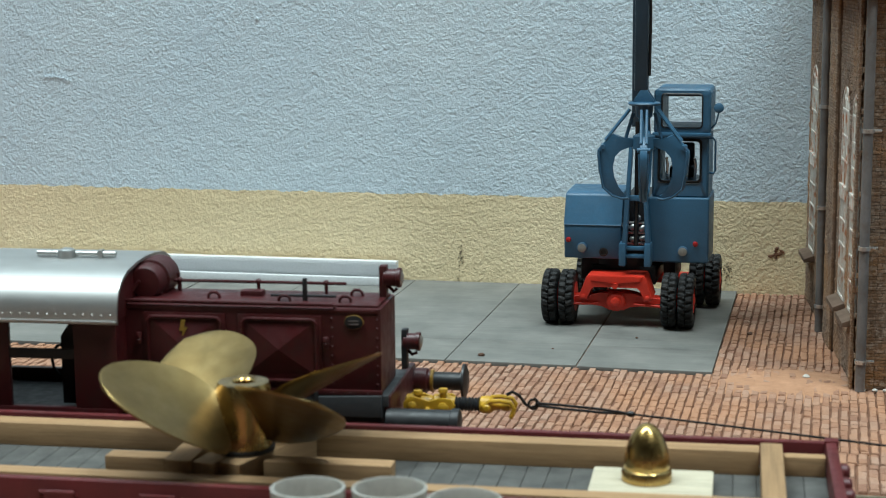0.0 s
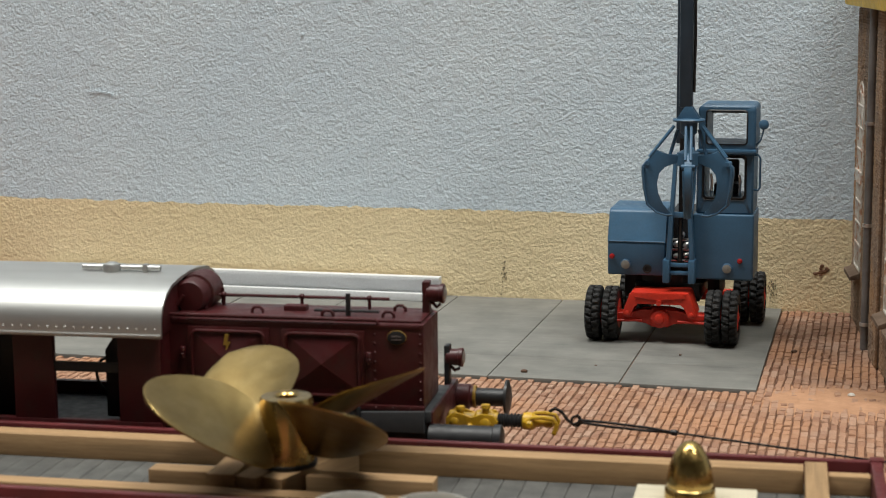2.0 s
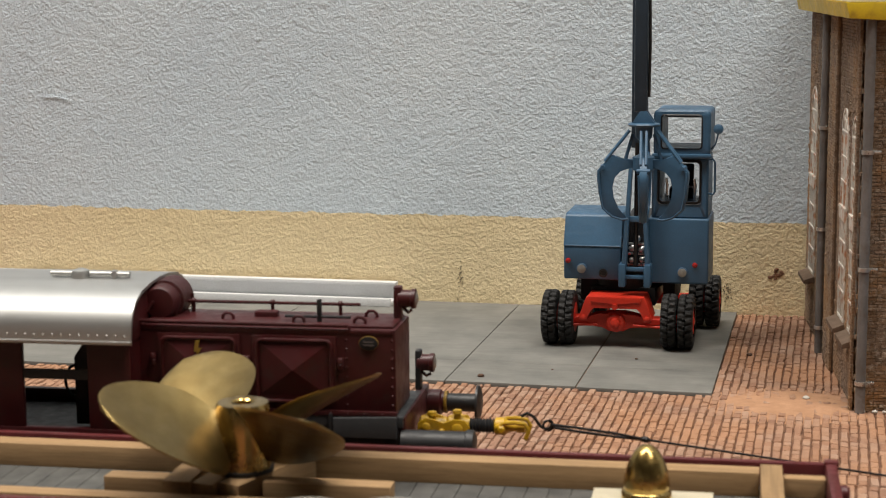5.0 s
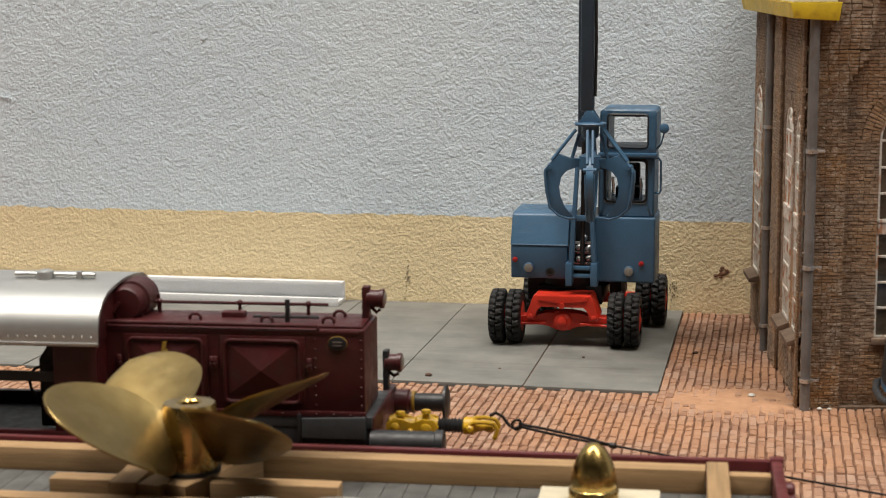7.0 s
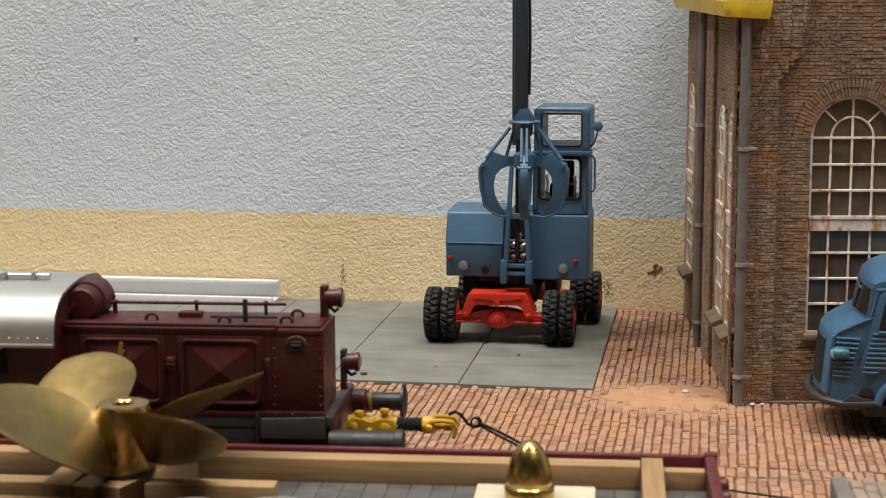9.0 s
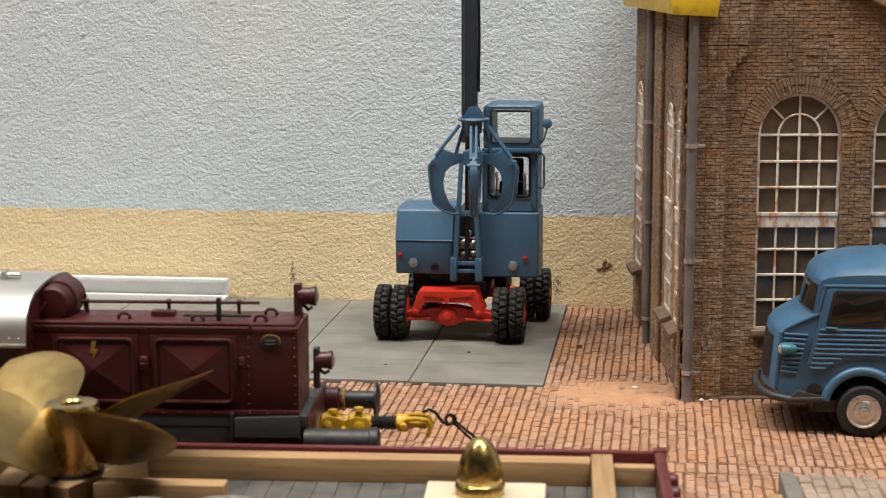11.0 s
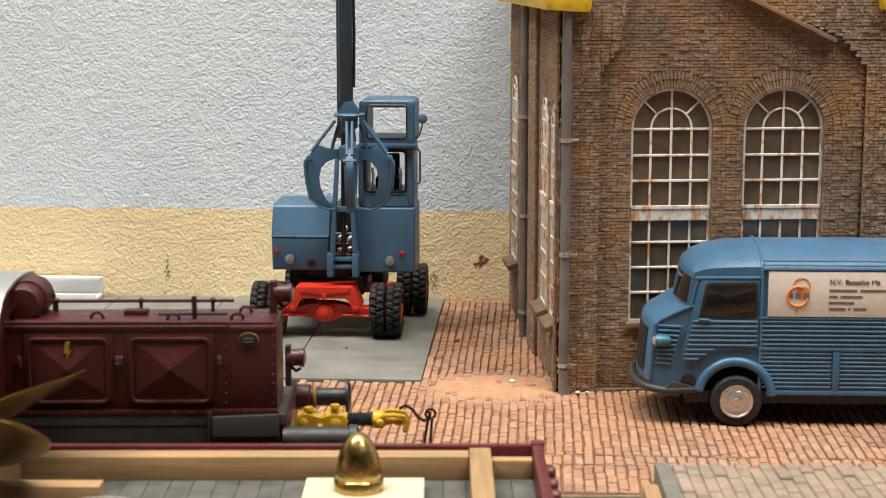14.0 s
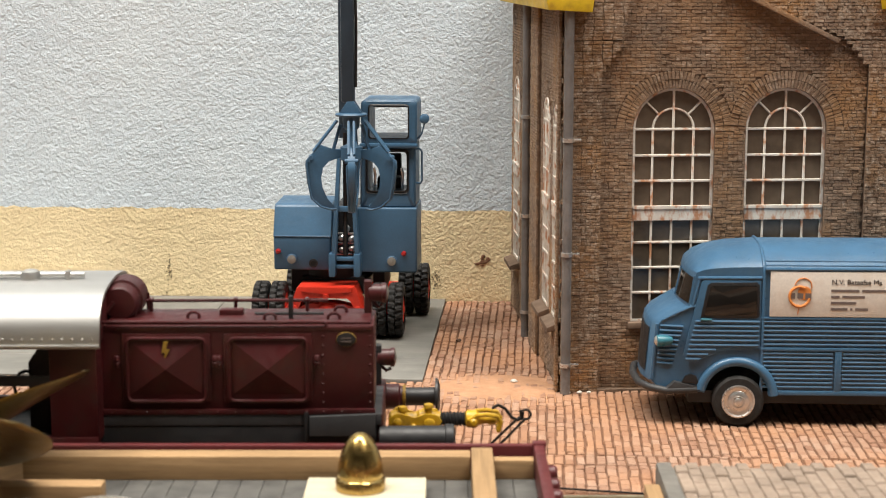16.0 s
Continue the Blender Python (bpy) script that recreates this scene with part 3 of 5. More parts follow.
ob = new("wall_bricks", bricks_mesh("wall_bricks", sb, M_BRICK))
ob.parent = side
tagged(ob, kind="stuff")
bm = BM()
box(bm, -0.8, 0, 26.1, 35.9, 0, TOP)
part("pier_core", bm, M_MORTAR, shop)
for a, b in SWINS:
    ob = window("window", b - a, shop, Matrix(((0, 1, 0, -1.0 * S), (1, 0, 0, a * S), (0, 0, 1, 0), (0, 0, 0, 1))), False)
    part("window_sill", prism(BM(), [(0.6, SILL + 0.3), (-2.2, SILL - 0.8), (-2.2, SILL - 1.5), (0.6, SILL - 1.2)], "y", a - 0.8, b + 0.8, 0.1), M_MORTAR, shop)

# rain pipes with clamps
for v, u in ((-1.9, 0.5), (40.4, -1.05)):
    bm = cyl(BM(), (u, v, 0.0), (u, v, 60), 0.75, seg=14)
    pipe = part("rain_pipe", bm, M_PIPE, shop, "dull grey rain pipe")
    for zz in (4.6, 22.2, 40.0):
        bm = BM()
        cyl(bm, (u, v, zz - 0.3), (u, v, zz + 0.3), 0.95, seg=14)
        cyl(bm, (u, v, zz), (u + 2.0, v + 0.1, zz + 0.05), 0.22, seg=8)
        part("clamp", bm, M_CHROME, pipe)
# eaves: a yellow box gutter with a mitred end at either corner, roof above
for x0, x1 in ((-3.4, 4.2), (48.6, 56.5)):
    bm = BM()
    prism(bm, [(x0, 62.2), (x0 + 0.5, 59.9), (x1 - 0.4, 59.5), (x1, 62.2)], "y", -3.2, DEEP - 0.6, 0.12)
    g = part("gutter", bm, M_EAVE, shop, "chipped yellow box gutter")
    part("gutter_lining", box(BM(), x0 + 0.6, x1 - 0.6, -2.6, DEEP - 1.2, 62.25, 62.9, 0.1), M_BARWHITE, g)
bm = BM()
prism(bm, [(-1.5, 62.9), (26.5, 78.5), (54.5, 62.9), (54.5, 64.5), (26.5, 80.2), (-1.5, 64.5)], "y", -1.5, DEEP - 0.6)
part("roof", bm, M_GREY, shop, "dark roof")

# ---- delivery van ----
M_FADED = painted("faded_ink", (0.14, 0.11, 0.10), 0.6, 0.2)

def van():
    v = thing("delivery_van", 14.3, 242.0, 0, 0.6, "blue corrugated delivery van with a white company sign, parked on paving", "van")
    W = 19.0
    body = [(2.6, 5.2), (1.2, 6.4), (2.0, 14.7), (2.5, 15.4), (4.4, 16.6), (6.5, 17.6), (7.0, 20.0), (7.5, 22.3), (7.7, 22.9), (9.0, 24.3), (11.0, 25.2), (14.0, 25.9), (18.0, 26.2), (49.0, 26.3), (49.4, 25.4), (49.4, 4.9), (20.5, 4.9)] + arc(15.0, 4.0, 5.0, 10, 170, 14) + [(9.6, 5.0)]

    def shell(x, y, z):
        """Rounds the slab-sided outline: nose bowed in plan and narrowed, roof arched."""
        e = abs(y - W / 2) / (W / 2 - 0.5)
        if z > 22.6:
            z = 22.6 + (z - 22.6) * (1 - 0.72 * e ** 3)
        if x < 11:
            k = min(1.0, max(0.0, (z - 15.2) / 2.4))
            x += (1.6 * e ** 3 * (1 - k) + 3.4 * e * e * k) * (1 - x / 11)
        if x < 8:
            y += (W / 2 - y) * 0.20 * (1 - x / 8)
        return x, y, z

    bm = BM()
    stations = [W / 2 + (W / 2 - 0.5) * q for q in (-1, -0.97, -0.9, -0.78, -0.55, -0.28, 0, 0.28, 0.55, 0.78, 0.9, 0.97, 1)]
    ribs = [[bm.verts.new(shell(x, y, z)) for x, z in body] for y in stations]
    for p, q in zip(ribs, ribs[1:]):
        for n in range(len(body)):
            o = (n + 1) % len(body)
            bm.faces.new((p[n], p[o], q[o], q[n]))
    bm.faces.new(ribs[0])
    bm.faces.new(ribs[-1][::-1])
    b = part("body", bm, M_VAN, v, smooth=32)
    # cab roof cap with seam and cant rail
    bm = BM()
    tube(bm, [(18.4, 0.45, 5.0), (18.4, 0.45, 22.6)] + [shell(18.4, y, 26.22) for y in (0.7, 1.2, 2.2, 4.0, 6.5, 9.5, 13.0, 17.0)], 0.26, 8)
    part("seam", bm, M_VAN, b)
    part("cant_rail", tube(BM(), [(18.6, 0.4, 23.3), (49.2, 0.4, 23.4)], 0.3, 8), M_VAN, b)
    part("cant_rail", tube(BM(), [(8.9, 0.55, 21.9), (11.0, 0.42, 21.95), (18.1, 0.40, 22.0)], 0.26, 8), M_VAN, b)
    for k, zz in enumerate((24.3, 25.0)):
        part("roof_rib", tube(BM(), [shell(18.4, 0.75 + 0.7 * k, 26.2), shell(49, 0.75 + 0.7 * k, 26.3)], 0.14, 6), M_VAN, b)
    # cab door: window, corrugations
    door = part("door", prism(BM(), [(7.0, 10.5), (9.4, 21.3), (10.0, 21.7), (18.0, 21.7), (18.1, 11.6), (12.2, 11.4), (8.8, 9.4)], "y", 0.22, 0.6, 0.12), M_VAN, v)
    part("window_frame", prism(BM(), [(9.4, 16.1), (10.3, 20.9), (10.8, 21.3), (17.4, 21.4), (17.8, 21.0), (17.9, 16.5), (17.5, 16.1)], "y", 0.08, 0.4, 0.12), M_BLACK, door)
    part("window_pane", prism(BM(), [(9.9, 16.5), (10.7, 20.6), (11.0, 20.9), (17.2, 21.0), (17.4, 20.7), (17.5, 16.7), (17.2, 16.5)], "y", 0.02, 0.2, 0.03), M_VANGLASS, door)
    for k in range(9):
        zz = 15.6 - 0.70 * k
        x0 = 7.5 + (zz - 10.5) * 0.222
        x1 = 17.8 if zz > 11.9 else 12.0 - 1.55 * (11.6 - zz)
        part("corrugation", tube(BM(), [(x0, 0.18, zz), (x1, 0.18, zz)], 0.22, 6), M_VAN, door)
    part("door_handle", tube(BM(), [(9.4, -0.05, 15.95), (11.0, -0.1, 15.9)], 0.2, 6), M_VANLAMP, door)
    for k in range(9):
        zz = 14.7 - 0.70 * k
        x0, x1 = 2.1 - 0.06 * k, 6.3 - 0.2 * k
        part("corrugation", tube(BM(), [Vector(shell(x, 0.5, zz)) + Vector((0, -0.05, 0)) for x in (x0 + 0.4, x1)], 0.2, 6), M_VAN, b)
    part("nose_edge", tube(BM(), [Vector(shell(2.0 - 0.093 * (14.7 - zz), 0.5, zz)) + Vector((-0.02, 0, 0)) for zz in (14.9, 12, 9, 6.6)], 0.3, 8), M_VAN, b)
    part("bonnet_edge", tube(BM(), [shell(2.5, 0.5, 15.4), shell(4.4, 0.5, 16.6), shell(6.5, 0.5, 17.6), shell(8.4, 0.5, 18.0)], 0.24, 8), M_VAN, b)
    # windscreen
    for y0, y1 in ((1.1, 9.1), (9.9, 17.9)):
        bm = BM()
        cols = [[bm.verts.new(Vector(shell(x, y0 + (y1 - y0) * n / 6, z)) + Vector((d, 0, 0))) for n in range(7)] for x, z, d in ((6.65, 18.1, -0.12), (7.05, 20.0, -0.12), (7.42, 21.9, -0.12), (7.42, 21.9, 0.1), (7.05, 20.0, 0.1), (6.65, 18.1, 0.1))]
        for p, q in zip(cols, cols[1:] + cols[:1]):
            for n in range(6):
                bm.faces.new((p[n], p[n + 1], q[n + 1], q[n]))
        part("windscreen", bm, M_VANGLASS, v)
    part("screen_pillar", tube(BM(), [shell(6.6, 0.8, 17.8), shell(7.5, 0.8, 22.2)], 0.2, 8), M_VAN, b)
    part("screen_pillar", tube(BM(), [shell(6.5, 9.5, 17.8), shell(7.4, 9.5, 22.2)], 0.18, 8), M_VAN, b)
    part("door_pillar", tube(BM(), [(8.3, 0.5, 17.9), (9.2, 0.5, 21.8)], 0.22, 8), M_VAN, b)
    # load box panels
    x = 18.6
    for x1 in (29.5, 40.0, 48.6):
        for k in range(9):
            zz = 10.9 - 0.62 * k
            part("corrugation", tube(BM(), [(x, 0.42, zz), (x1 - 0.9, 0.42, zz)], 0.19, 6), M_VAN, b)
        x = x1 + 0.5
    for k in range(6):
        zz = 15.6 - 0.67 * k
        part("corrugation", tube(BM(), [(18.6, 0.42, zz), (48.6, 0.42, zz)], 0.19, 6), M_VAN, b)
    part("waist_rail", box(BM(), 18.0, 49.0, 0.18, 0.6, 11.3, 11.8, 0.12), M_VAN, b)
    part("waist_rail", box(BM(), 18.0, 49.0, 0.22, 0.6, 15.95, 16.3, 0.1), M_VAN, b)
    part("side_sill", box(BM(), 19.4, 49.2, 0.2, 0.8, 4.7, 5.4, 0.15), M_VAN, b)
    part("post", box(BM(), 28.9, 29.9, 0.22, 0.6, 5.2, 11.3, 0.1), M_VAN, b)
    # sign board and its lettering
    sign = part("sign", box(BM(), 19.3, 46.5, 0.18, 0.5, 16.4, 23.0, 0.05), M_SIGN, v, "off-white painted company sign")
    text("N.V. Bataafse Ma", 28.0, 0.14, 21.2, 1.05, sign)
    for words, zz in (((4.0, 4.6, 0.9), 20.1), ((1.2, 3.2), 19.2), ((3.6,), 18.3), ((2.4, 0.3, 1.8), 17.4)):
        x = 28.0
        for w in words:
            part("text_bar", box(BM(), x, x + w, 0.13, 0.19, zz, zz + 0.36), M_FADED, sign)
            x += w + 0.4
    bm = tube(BM(), [(p[0], 0.15, p[1]) for p in arc(23.5, 19.4, 1.45, 60, 350, 24)], 0.22, 6)
    part("emblem", bm, M_ORANGE, sign, "round orange emblem")
    part("emblem_disc", lathe(BM(), [(0.05, 0), (1.0, 0), (1.0, 0.05), (0.05, 0.06)], (24.2, 0.17, 19.9), (0, -1, 0), 20), M_ORANGE, sign)
    part("emblem_swoosh", tube(BM(), [(p[0], 0.15, p[1]) for p in arc(24.0, 20.9, 1.2, -20, 170, 16)], 0.09, 6), M_ORANGE, sign)
    part("emblem_tail", tube(BM(), [(23.5, 0.15, 18.0), (23.3, 0.15, 16.8)], 0.06, 6), M_ORANGE, sign)
    for k in range(3):
        part("text_bar", box(BM(), 22.0 + 1.15 * k, 22.85 + 1.15 * k, 0.08, 0.14, 19.1, 19.9), M_FADED, sign)
    # fenders, bumper, lamp
    bm = BM()
    pts = arc(14.9, 4.3, 5.35, 4, 168, 22)
    tube(bm, [(p[0], 0.4, p[1]) for p in pts], 0.72, 10)
    part("fender", bm, M_VAN, v)
    part("bumper", tube(BM(), [(9.2, 0.5, 5.4), (4.6, 0.5, 5.2), (2.4, 1.6, 5.4), (0.9, 4.0, 5.6), (0.4, 9.5, 5.7), (0.9, 15.0, 5.6), (2.4, 17.4, 5.4), (4.6, 18.5, 5.2)], 0.55, 10), M_GREY, v)
    part("running_board", prism(BM(), [(4.4, 5.3), (9.6, 5.2), (9.9, 5.8), (5.8, 6.6)], "y", 0.1, 1.8, 0.15), M_GREY, v)
    part("wheel_flap", prism(BM(), [(6.9, 6.4), (7.4, 7.4), (8.2, 7.7), (9.0, 7.4), (9.5, 6.2)], "y", 0.3, 0.9, 0.1), M_BLACK, v)
    bm = BM()
    cols = [[bm.verts.new(Vector(shell(x, 3.0 + 13.0 * n / 8, z)) + Vector((d, 0, 0))) for n in range(9)] for x, z, d in ((1.32, 7.4, -0.1), (1.88, 13.9, -0.1), (1.88, 13.9, 0.2), (1.32, 7.4, 0.2))]
    for p, q in zip(cols, cols[1:] + cols[:1]):
        for n in range(8):
            bm.faces.new((p[n], p[n + 1], q[n + 1], q[n]))
    part("grille", bm, M_BLACK, v)
    hl = part("headlight", lathe(BM(), [(0.1, -1.5), (0.5, -1.3), (0.78, -0.5), (0.85, 0.5), (0.85, 0.9), (0.7, 1.0)], (4.1, 0.7, 12.6), (-1, -0.12, 0), 16), M_VANLAMP, v, "teal headlight pod")
    part("lens", lathe(BM(), [(0.7, 1.0), (0.55, 1.2), (0.2, 1.3)], (4.1, 0.7, 12.6), (-1, -0.12, 0), 16), M_CHROME, hl)
    part("floor_pan", box(BM(), 8, 48.8, 1.5, W - 1.5, 3.2, 5.0), M_BLACK, v)
    for x in (15.1, 44.1):
        for y, sgn in ((0.0, -1), (W, 1)):
            w = part("wheel", lathe(BM(), [(2.2, -1.1), (3.4, -1.1), (3.75, -0.8), (3.8, 0.0), (3.75, 0.75), (3.4, 1.05), (2.35, 1.05)], (x, y + (0.9 if sgn < 0 else -0.9), 3.8), (0, sgn, 0), 40), M_TYRE, v)
            part("rim", lathe(BM(), [(2.45, 1.0), (2.4, 1.35), (2.2, 1.37), (2.05, 1.15), (1.6, 1.1), (1.35, 1.3), (0.9, 1.33), (0.75, 1.2), (0.55, 1.25), (0.5, 1.5), (0.2, 1.6)], (x, y + (0.9 if sgn < 0 else -0.9), 3.8), (0, sgn, 0), 32), M_CHROME, w)
    return v


def text(words, x, y, z, size, parent):
    cu = bpy.data.curves.new("lettering", "FONT")
    cu.body, cu.size, cu.extrude = words, size * S, 0.00003
    ob = new("lettering", cu)
    ob.matrix_basis = pose(x * S, y * S, z * S, 90, 0, 0)
    ob.parent = parent
    cu.materials.append(M_INK)
    return ob


van()

# pebbles and crumbs on the ground
rp = random.Random(3)
M_PEB = painted("pebble_white", (0.62, 0.58, 0.52), 0.8, 0.2)
M_CRUMB = painted("crumb_brown", (0.10, 0.055, 0.035), 0.9, 0.3)
SPOTS = [(-3.6, 267.2, 0.5, M_PEB), (-14.0, 297.0, 0.45, M_CRUMB), (-56.9, 270.7, 0.5, M_CRUMB), (5.0, 260.3, 0.4, M_PEB), (6.8, 260.6, 0.38, M_PEB), (8.3, 260.9, 0.3, M_PEB), (-46, 278, 0.2, M_CRUMB), (-33, 289, 0.22, M_CRUMB)]
for x, y, r, mat in SPOTS:
    bm = sphere(BM(), (0, 0, 0), r, 10, 1.2, 1.0, 0.7)
    for v in bm.verts:
        v.co *= 1 + 0.25 * (rp.random() - 0.5)
    solo("pebble", bm, mat, x, y, r * 0.5 + (0.3 if x < -18 else -0.05), 0, "small loose pebble on the yard", "pebble", "loose pebbles")

# ---- static white channel lying behind the track ----
bar = thing("channel_bar", -87.5, 329, 0.35, 0.3, "white plastic channel profile lying at the wall foot", "channel")
part("web", box(BM(), -90, 0, 4.0, 4.8, 0, 4.2, 0.08), M_BARWHITE, bar)
part("top_lip", box(BM(), -90, 0, 2.6, 4.0, 3.6, 4.25, 0.08), M_BARWHITE, bar)
part("flange", box(BM(), -90, 0, -1.0, 4.0, 0, 0.8, 0.08), M_BARWHITE, bar)
part("front_lip", box(BM(), -90, 0, -1.8, -1.0, 0, 1.6, 0.08), M_BARWHITE, bar)


# ---- grab excavator ----
def tyre_mesh(r, w):
    """One closed skin: rounded shoulders and two rows of staggered lugs with open grooves."""
    na, prof = 132, [(-0.5, 0.55), (-0.5, 0.78), (-0.49, 0.86), (-0.45, 0.915), (-0.43, 0.95), (-0.33, 0.975), (-0.14, 0.985), (-0.09, 0.985), (-0.05, 0.985)]
    prof = prof + [(0.0, 0.93)] + [(-a, b) for a, b in prof[::-1]]
    bm = BM()
    rings = []
    for i in range(na):
        a = 2 * math.pi * i / na
        ring = []
        for x, q in prof:
            k = (i + (3 if x > 0 else 0) + (1 if abs(x) < 0.2 else 0)) % 6
            cut = 0.075 if q > 0.90 and k < 2 else 0.0
            cut += 0.012 * math.sin(i * 2.3 + x * 9)
            ring.append(bm.verts.new((x * w, r * (q - cut) * math.sin(a), r * (q - cut) * math.cos(a))))
        rings.append(ring)
    for i in range(na):
        p, q = rings[i], rings[(i + 1) % na]
        for j in range(len(prof) - 1):
            bm.faces.new((p[j], p[j + 1], q[j + 1], q[j]))
    return finish(bm, "tyre", M_TYRE, 25)


def ring_box(x0, x1, y0, y1, z0, z1, ix0, ix1, iz0, iz1, rad, irad):
    """A rounded box with a rounded opening right through it along y."""
    def rr(a, b, c, d, r):
        return arc(b - r, d - r, r, 0, 90, 5) + arc(a + r, d - r, r, 90, 180, 5) + arc(a + r, c + r, r, 180, 270, 5) + arc(b - r, c + r, r, 270, 360, 5)
    o, i = rr(x0, x1, z0, z1, rad), rr(ix0, ix1, iz0, iz1, irad)
    bm = BM()
    n = len(o)
    e = 0.35
    om = rr(x0 + e, x1 - e, z0 + e, z1 - e, rad)
    vo = [[bm.verts.new((p[0], y, p[1])) for p in q] for y, q in ((y0, om), (y0 + e, o), (y1 - e, o), (y1, om))]
    vi = [[bm.verts.new((p[0], y, p[1])) for p in i] for y in (y0, y1)]
    for k in range(n):
        j = (k + 1) % n
        for a, b in zip(vo, vo[1:]):
            bm.faces.new((a[k], a[j], b[j], b[k]))
        bm.faces.new((vo[0][k], vo[0][j], vi[0][j], vi[0][k]))
        bm.faces.new((vo[3][k], vo[3][j], vi[1][j], vi[1][k]))
        bm.faces.new((vi[0][k], vi[0][j], vi[1][j], vi[1][k]))
    return bm


def excavator():
    e = thing("grab_excavator", -37.8, 302.0, 0.3, 0, "blue wheeled grab excavator with red chassis parked on concrete", "excavator")
    # chassis
    ty = tyre_mesh(4.95, 2.7)
    for ax, y in (("front", -2.0), ("rear", 19.0)):
        for x in (-12.0, -8.9, 9.5, 12.5):
            t = new("tyre", ty)
            t.parent = e
            off = 3.2 if ax == "rear" else 0
            t.matrix_basis = pose((x + off) * S, (y - (0.5 if x > 0 else 0)) * S, 4.95 * S, 37 * (x + y) % 90, 0, 0)
            s = 1 if x > 0 else -1
            rim = part("rim", lathe(BM(), [(0.4, -1.3), (2.9, -1.3), (2.9, 1.0), (2.4, 1.2), (1.6, 0.7), (1.0, 1.3), (0.3, 1.5)], (0, 0, 0), (s, 0, 0), 20), M_RED, t)
    bm = BM()
    prism(bm, [(-4.9, 9.5), (5.1, 9.5), (5.4, 9.1), (6.6, 5.6), (6.2, 5.0), (5.0, 5.0), (4.6, 7.0), (3.9, 7.6), (-3.9, 7.6), (-4.6, 7.0), (-5.0, 5.0), (-6.2, 5.0), (-6.6, 5.6), (-5.3, 9.1)], "y", -5.2, 1.0, 0.25)
    yoke = part("axle_bracket", bm, M_RED, e)
    part("bracket_lip", prism(BM(), [(-4.5, 9.4), (4.7, 9.4), (4.4, 8.5), (0.6, 8.3), (0, 7.8), (-0.6, 8.3), (-4.4, 8.5)], "y", -5.45, -5.1, 0.1), M_RED, yoke)
    for sx in (-5.7, 5.7):
        part("bracket_bolt", lathe(BM(), [(0.45, 0), (0.45, 0.35), (0.25, 0.45)], (sx, -5.2, 5.6), (0, -1, 0), 12), M_RED, yoke)
    bm = BM()
    prism(bm, [(-9.5, 5.4), (-5.0, 5.5), (-3.0, 5.7), (-1.5, 6.4), (1.5, 6.4), (3.0, 5.7), (5.0, 5.5), (9.8, 5.4), (9.8, 4.3), (4.0, 4.1), (2.6, 3.6), (1.3, 2.9), (-1.3, 2.9), (-2.6, 3.6), (-4.0, 4.1), (-9.5, 4.3)], "y", -3.8, -1.0, 0.35)
    part("front_axle", bm, M_RED, e)
    part("hub_cover", lathe(BM(), [(1.75, 0), (1.75, 0.5), (1.4, 0.9), (0.95, 1.0), (0.75, 1.5), (0.2, 1.7)], (0, -3.7, 4.6), (0, -1, 0), 20), M_RED, e)
    for k in range(6):
        part("hub_bolt", sphere(BM(), (1.35 * math.cos(k * 1.047), -4.45, 4.6 + 1.35 * math.sin(k * 1.047)), 0.2, 8), M_RED, e)
    part("pin", cyl(BM(), (0, -5.9, 7.7), (0, -5.2, 7.7), 0.5), M_RED, e)
    part("tie_rod", cyl(BM(), (-9.0, -4.6, 4.0), (-3.2, -4.3, 4.2), 0.25, seg=10), M_RED, e)
    part("tie_rod", cyl(BM(), (9.2, -4.6, 4.0), (3.2, -4.3, 4.2), 0.25, seg=10), M_RED, e)
    part("rear_axle", box(BM(), -8, 12, 18.0, 20.2, 4.0, 6.0, 0.4), M_RED, e)
    part("chassis_frame", box(BM(), -5.4, 6.4, 2.5, 24, 6.6, 9.9, 0.3), M_BLACK, e)
    part("turntable", cyl(BM(), (0.6, 9, 9.6), (0.6, 9, 12.0), 7.0, seg=32), M_BLACK, e)
    for x0, x1 in ((-7.6, -3.4), (7.6, 9.8)):
        part("step_box", box(BM(), x0, x1, 4, 16, 7.0, 11.0, 0.3), M_BLACK, e)
    # upper carriage
    hood = BM()
    prism(hood, [(-1.7, 11.9), (-2.1, 17.9), (-1.9, 18.1), (-0.2, 23.3), (0.5, 23.75), (10.4, 23.9), (11, 23.3), (11, 11.9)], "x", -9.8, 0.6, 0.0)
    bmesh.ops.bevel(hood, geom=list(hood.edges), offset=0.28, segments=3, affect="EDGES", profile=0.5)
    h = part("engine_hood", hood, M_BLUE, e)
    part("hood_seam", box(BM(), -9.6, 0.4, -2.16, -1.9, 17.92, 18.08), M_BOOM, h)
    cb = BM()
    box(cb, 5.4, 16.15, -2.0, 10, 11.6, 23.4, 0.4, 3)
    base = part("cab_base", cb, M_BLUE, e)
    part("cab_lower", ring_box(5.9, 15.9, -1.4, 9, 23.3, 34.5, 7.2, 14.4, 26.2, 33.6, 0.5, 0.6), M_BLUE, e)
    up = part("cab_upper", ring_box(6.2, 16.2, -2.2, 9, 34.5, 42.75, 7.7, 14.7, 35.9, 41.8, 0.9, 0.6), M_BLUE, e)
    part("window_seal", ring_box(7.3, 15.0, -2.4, -1.8, 35.6, 42.15, 7.75, 14.6, 36.0, 41.75, 0.7, 0.5), M_BLACK, up)
    part("window_seal", ring_box(6.9, 14.7, -1.6, -1.2, 25.9, 33.9, 7.3, 14.3, 26.4, 33.4, 0.7, 0.6), M_BLACK, e)
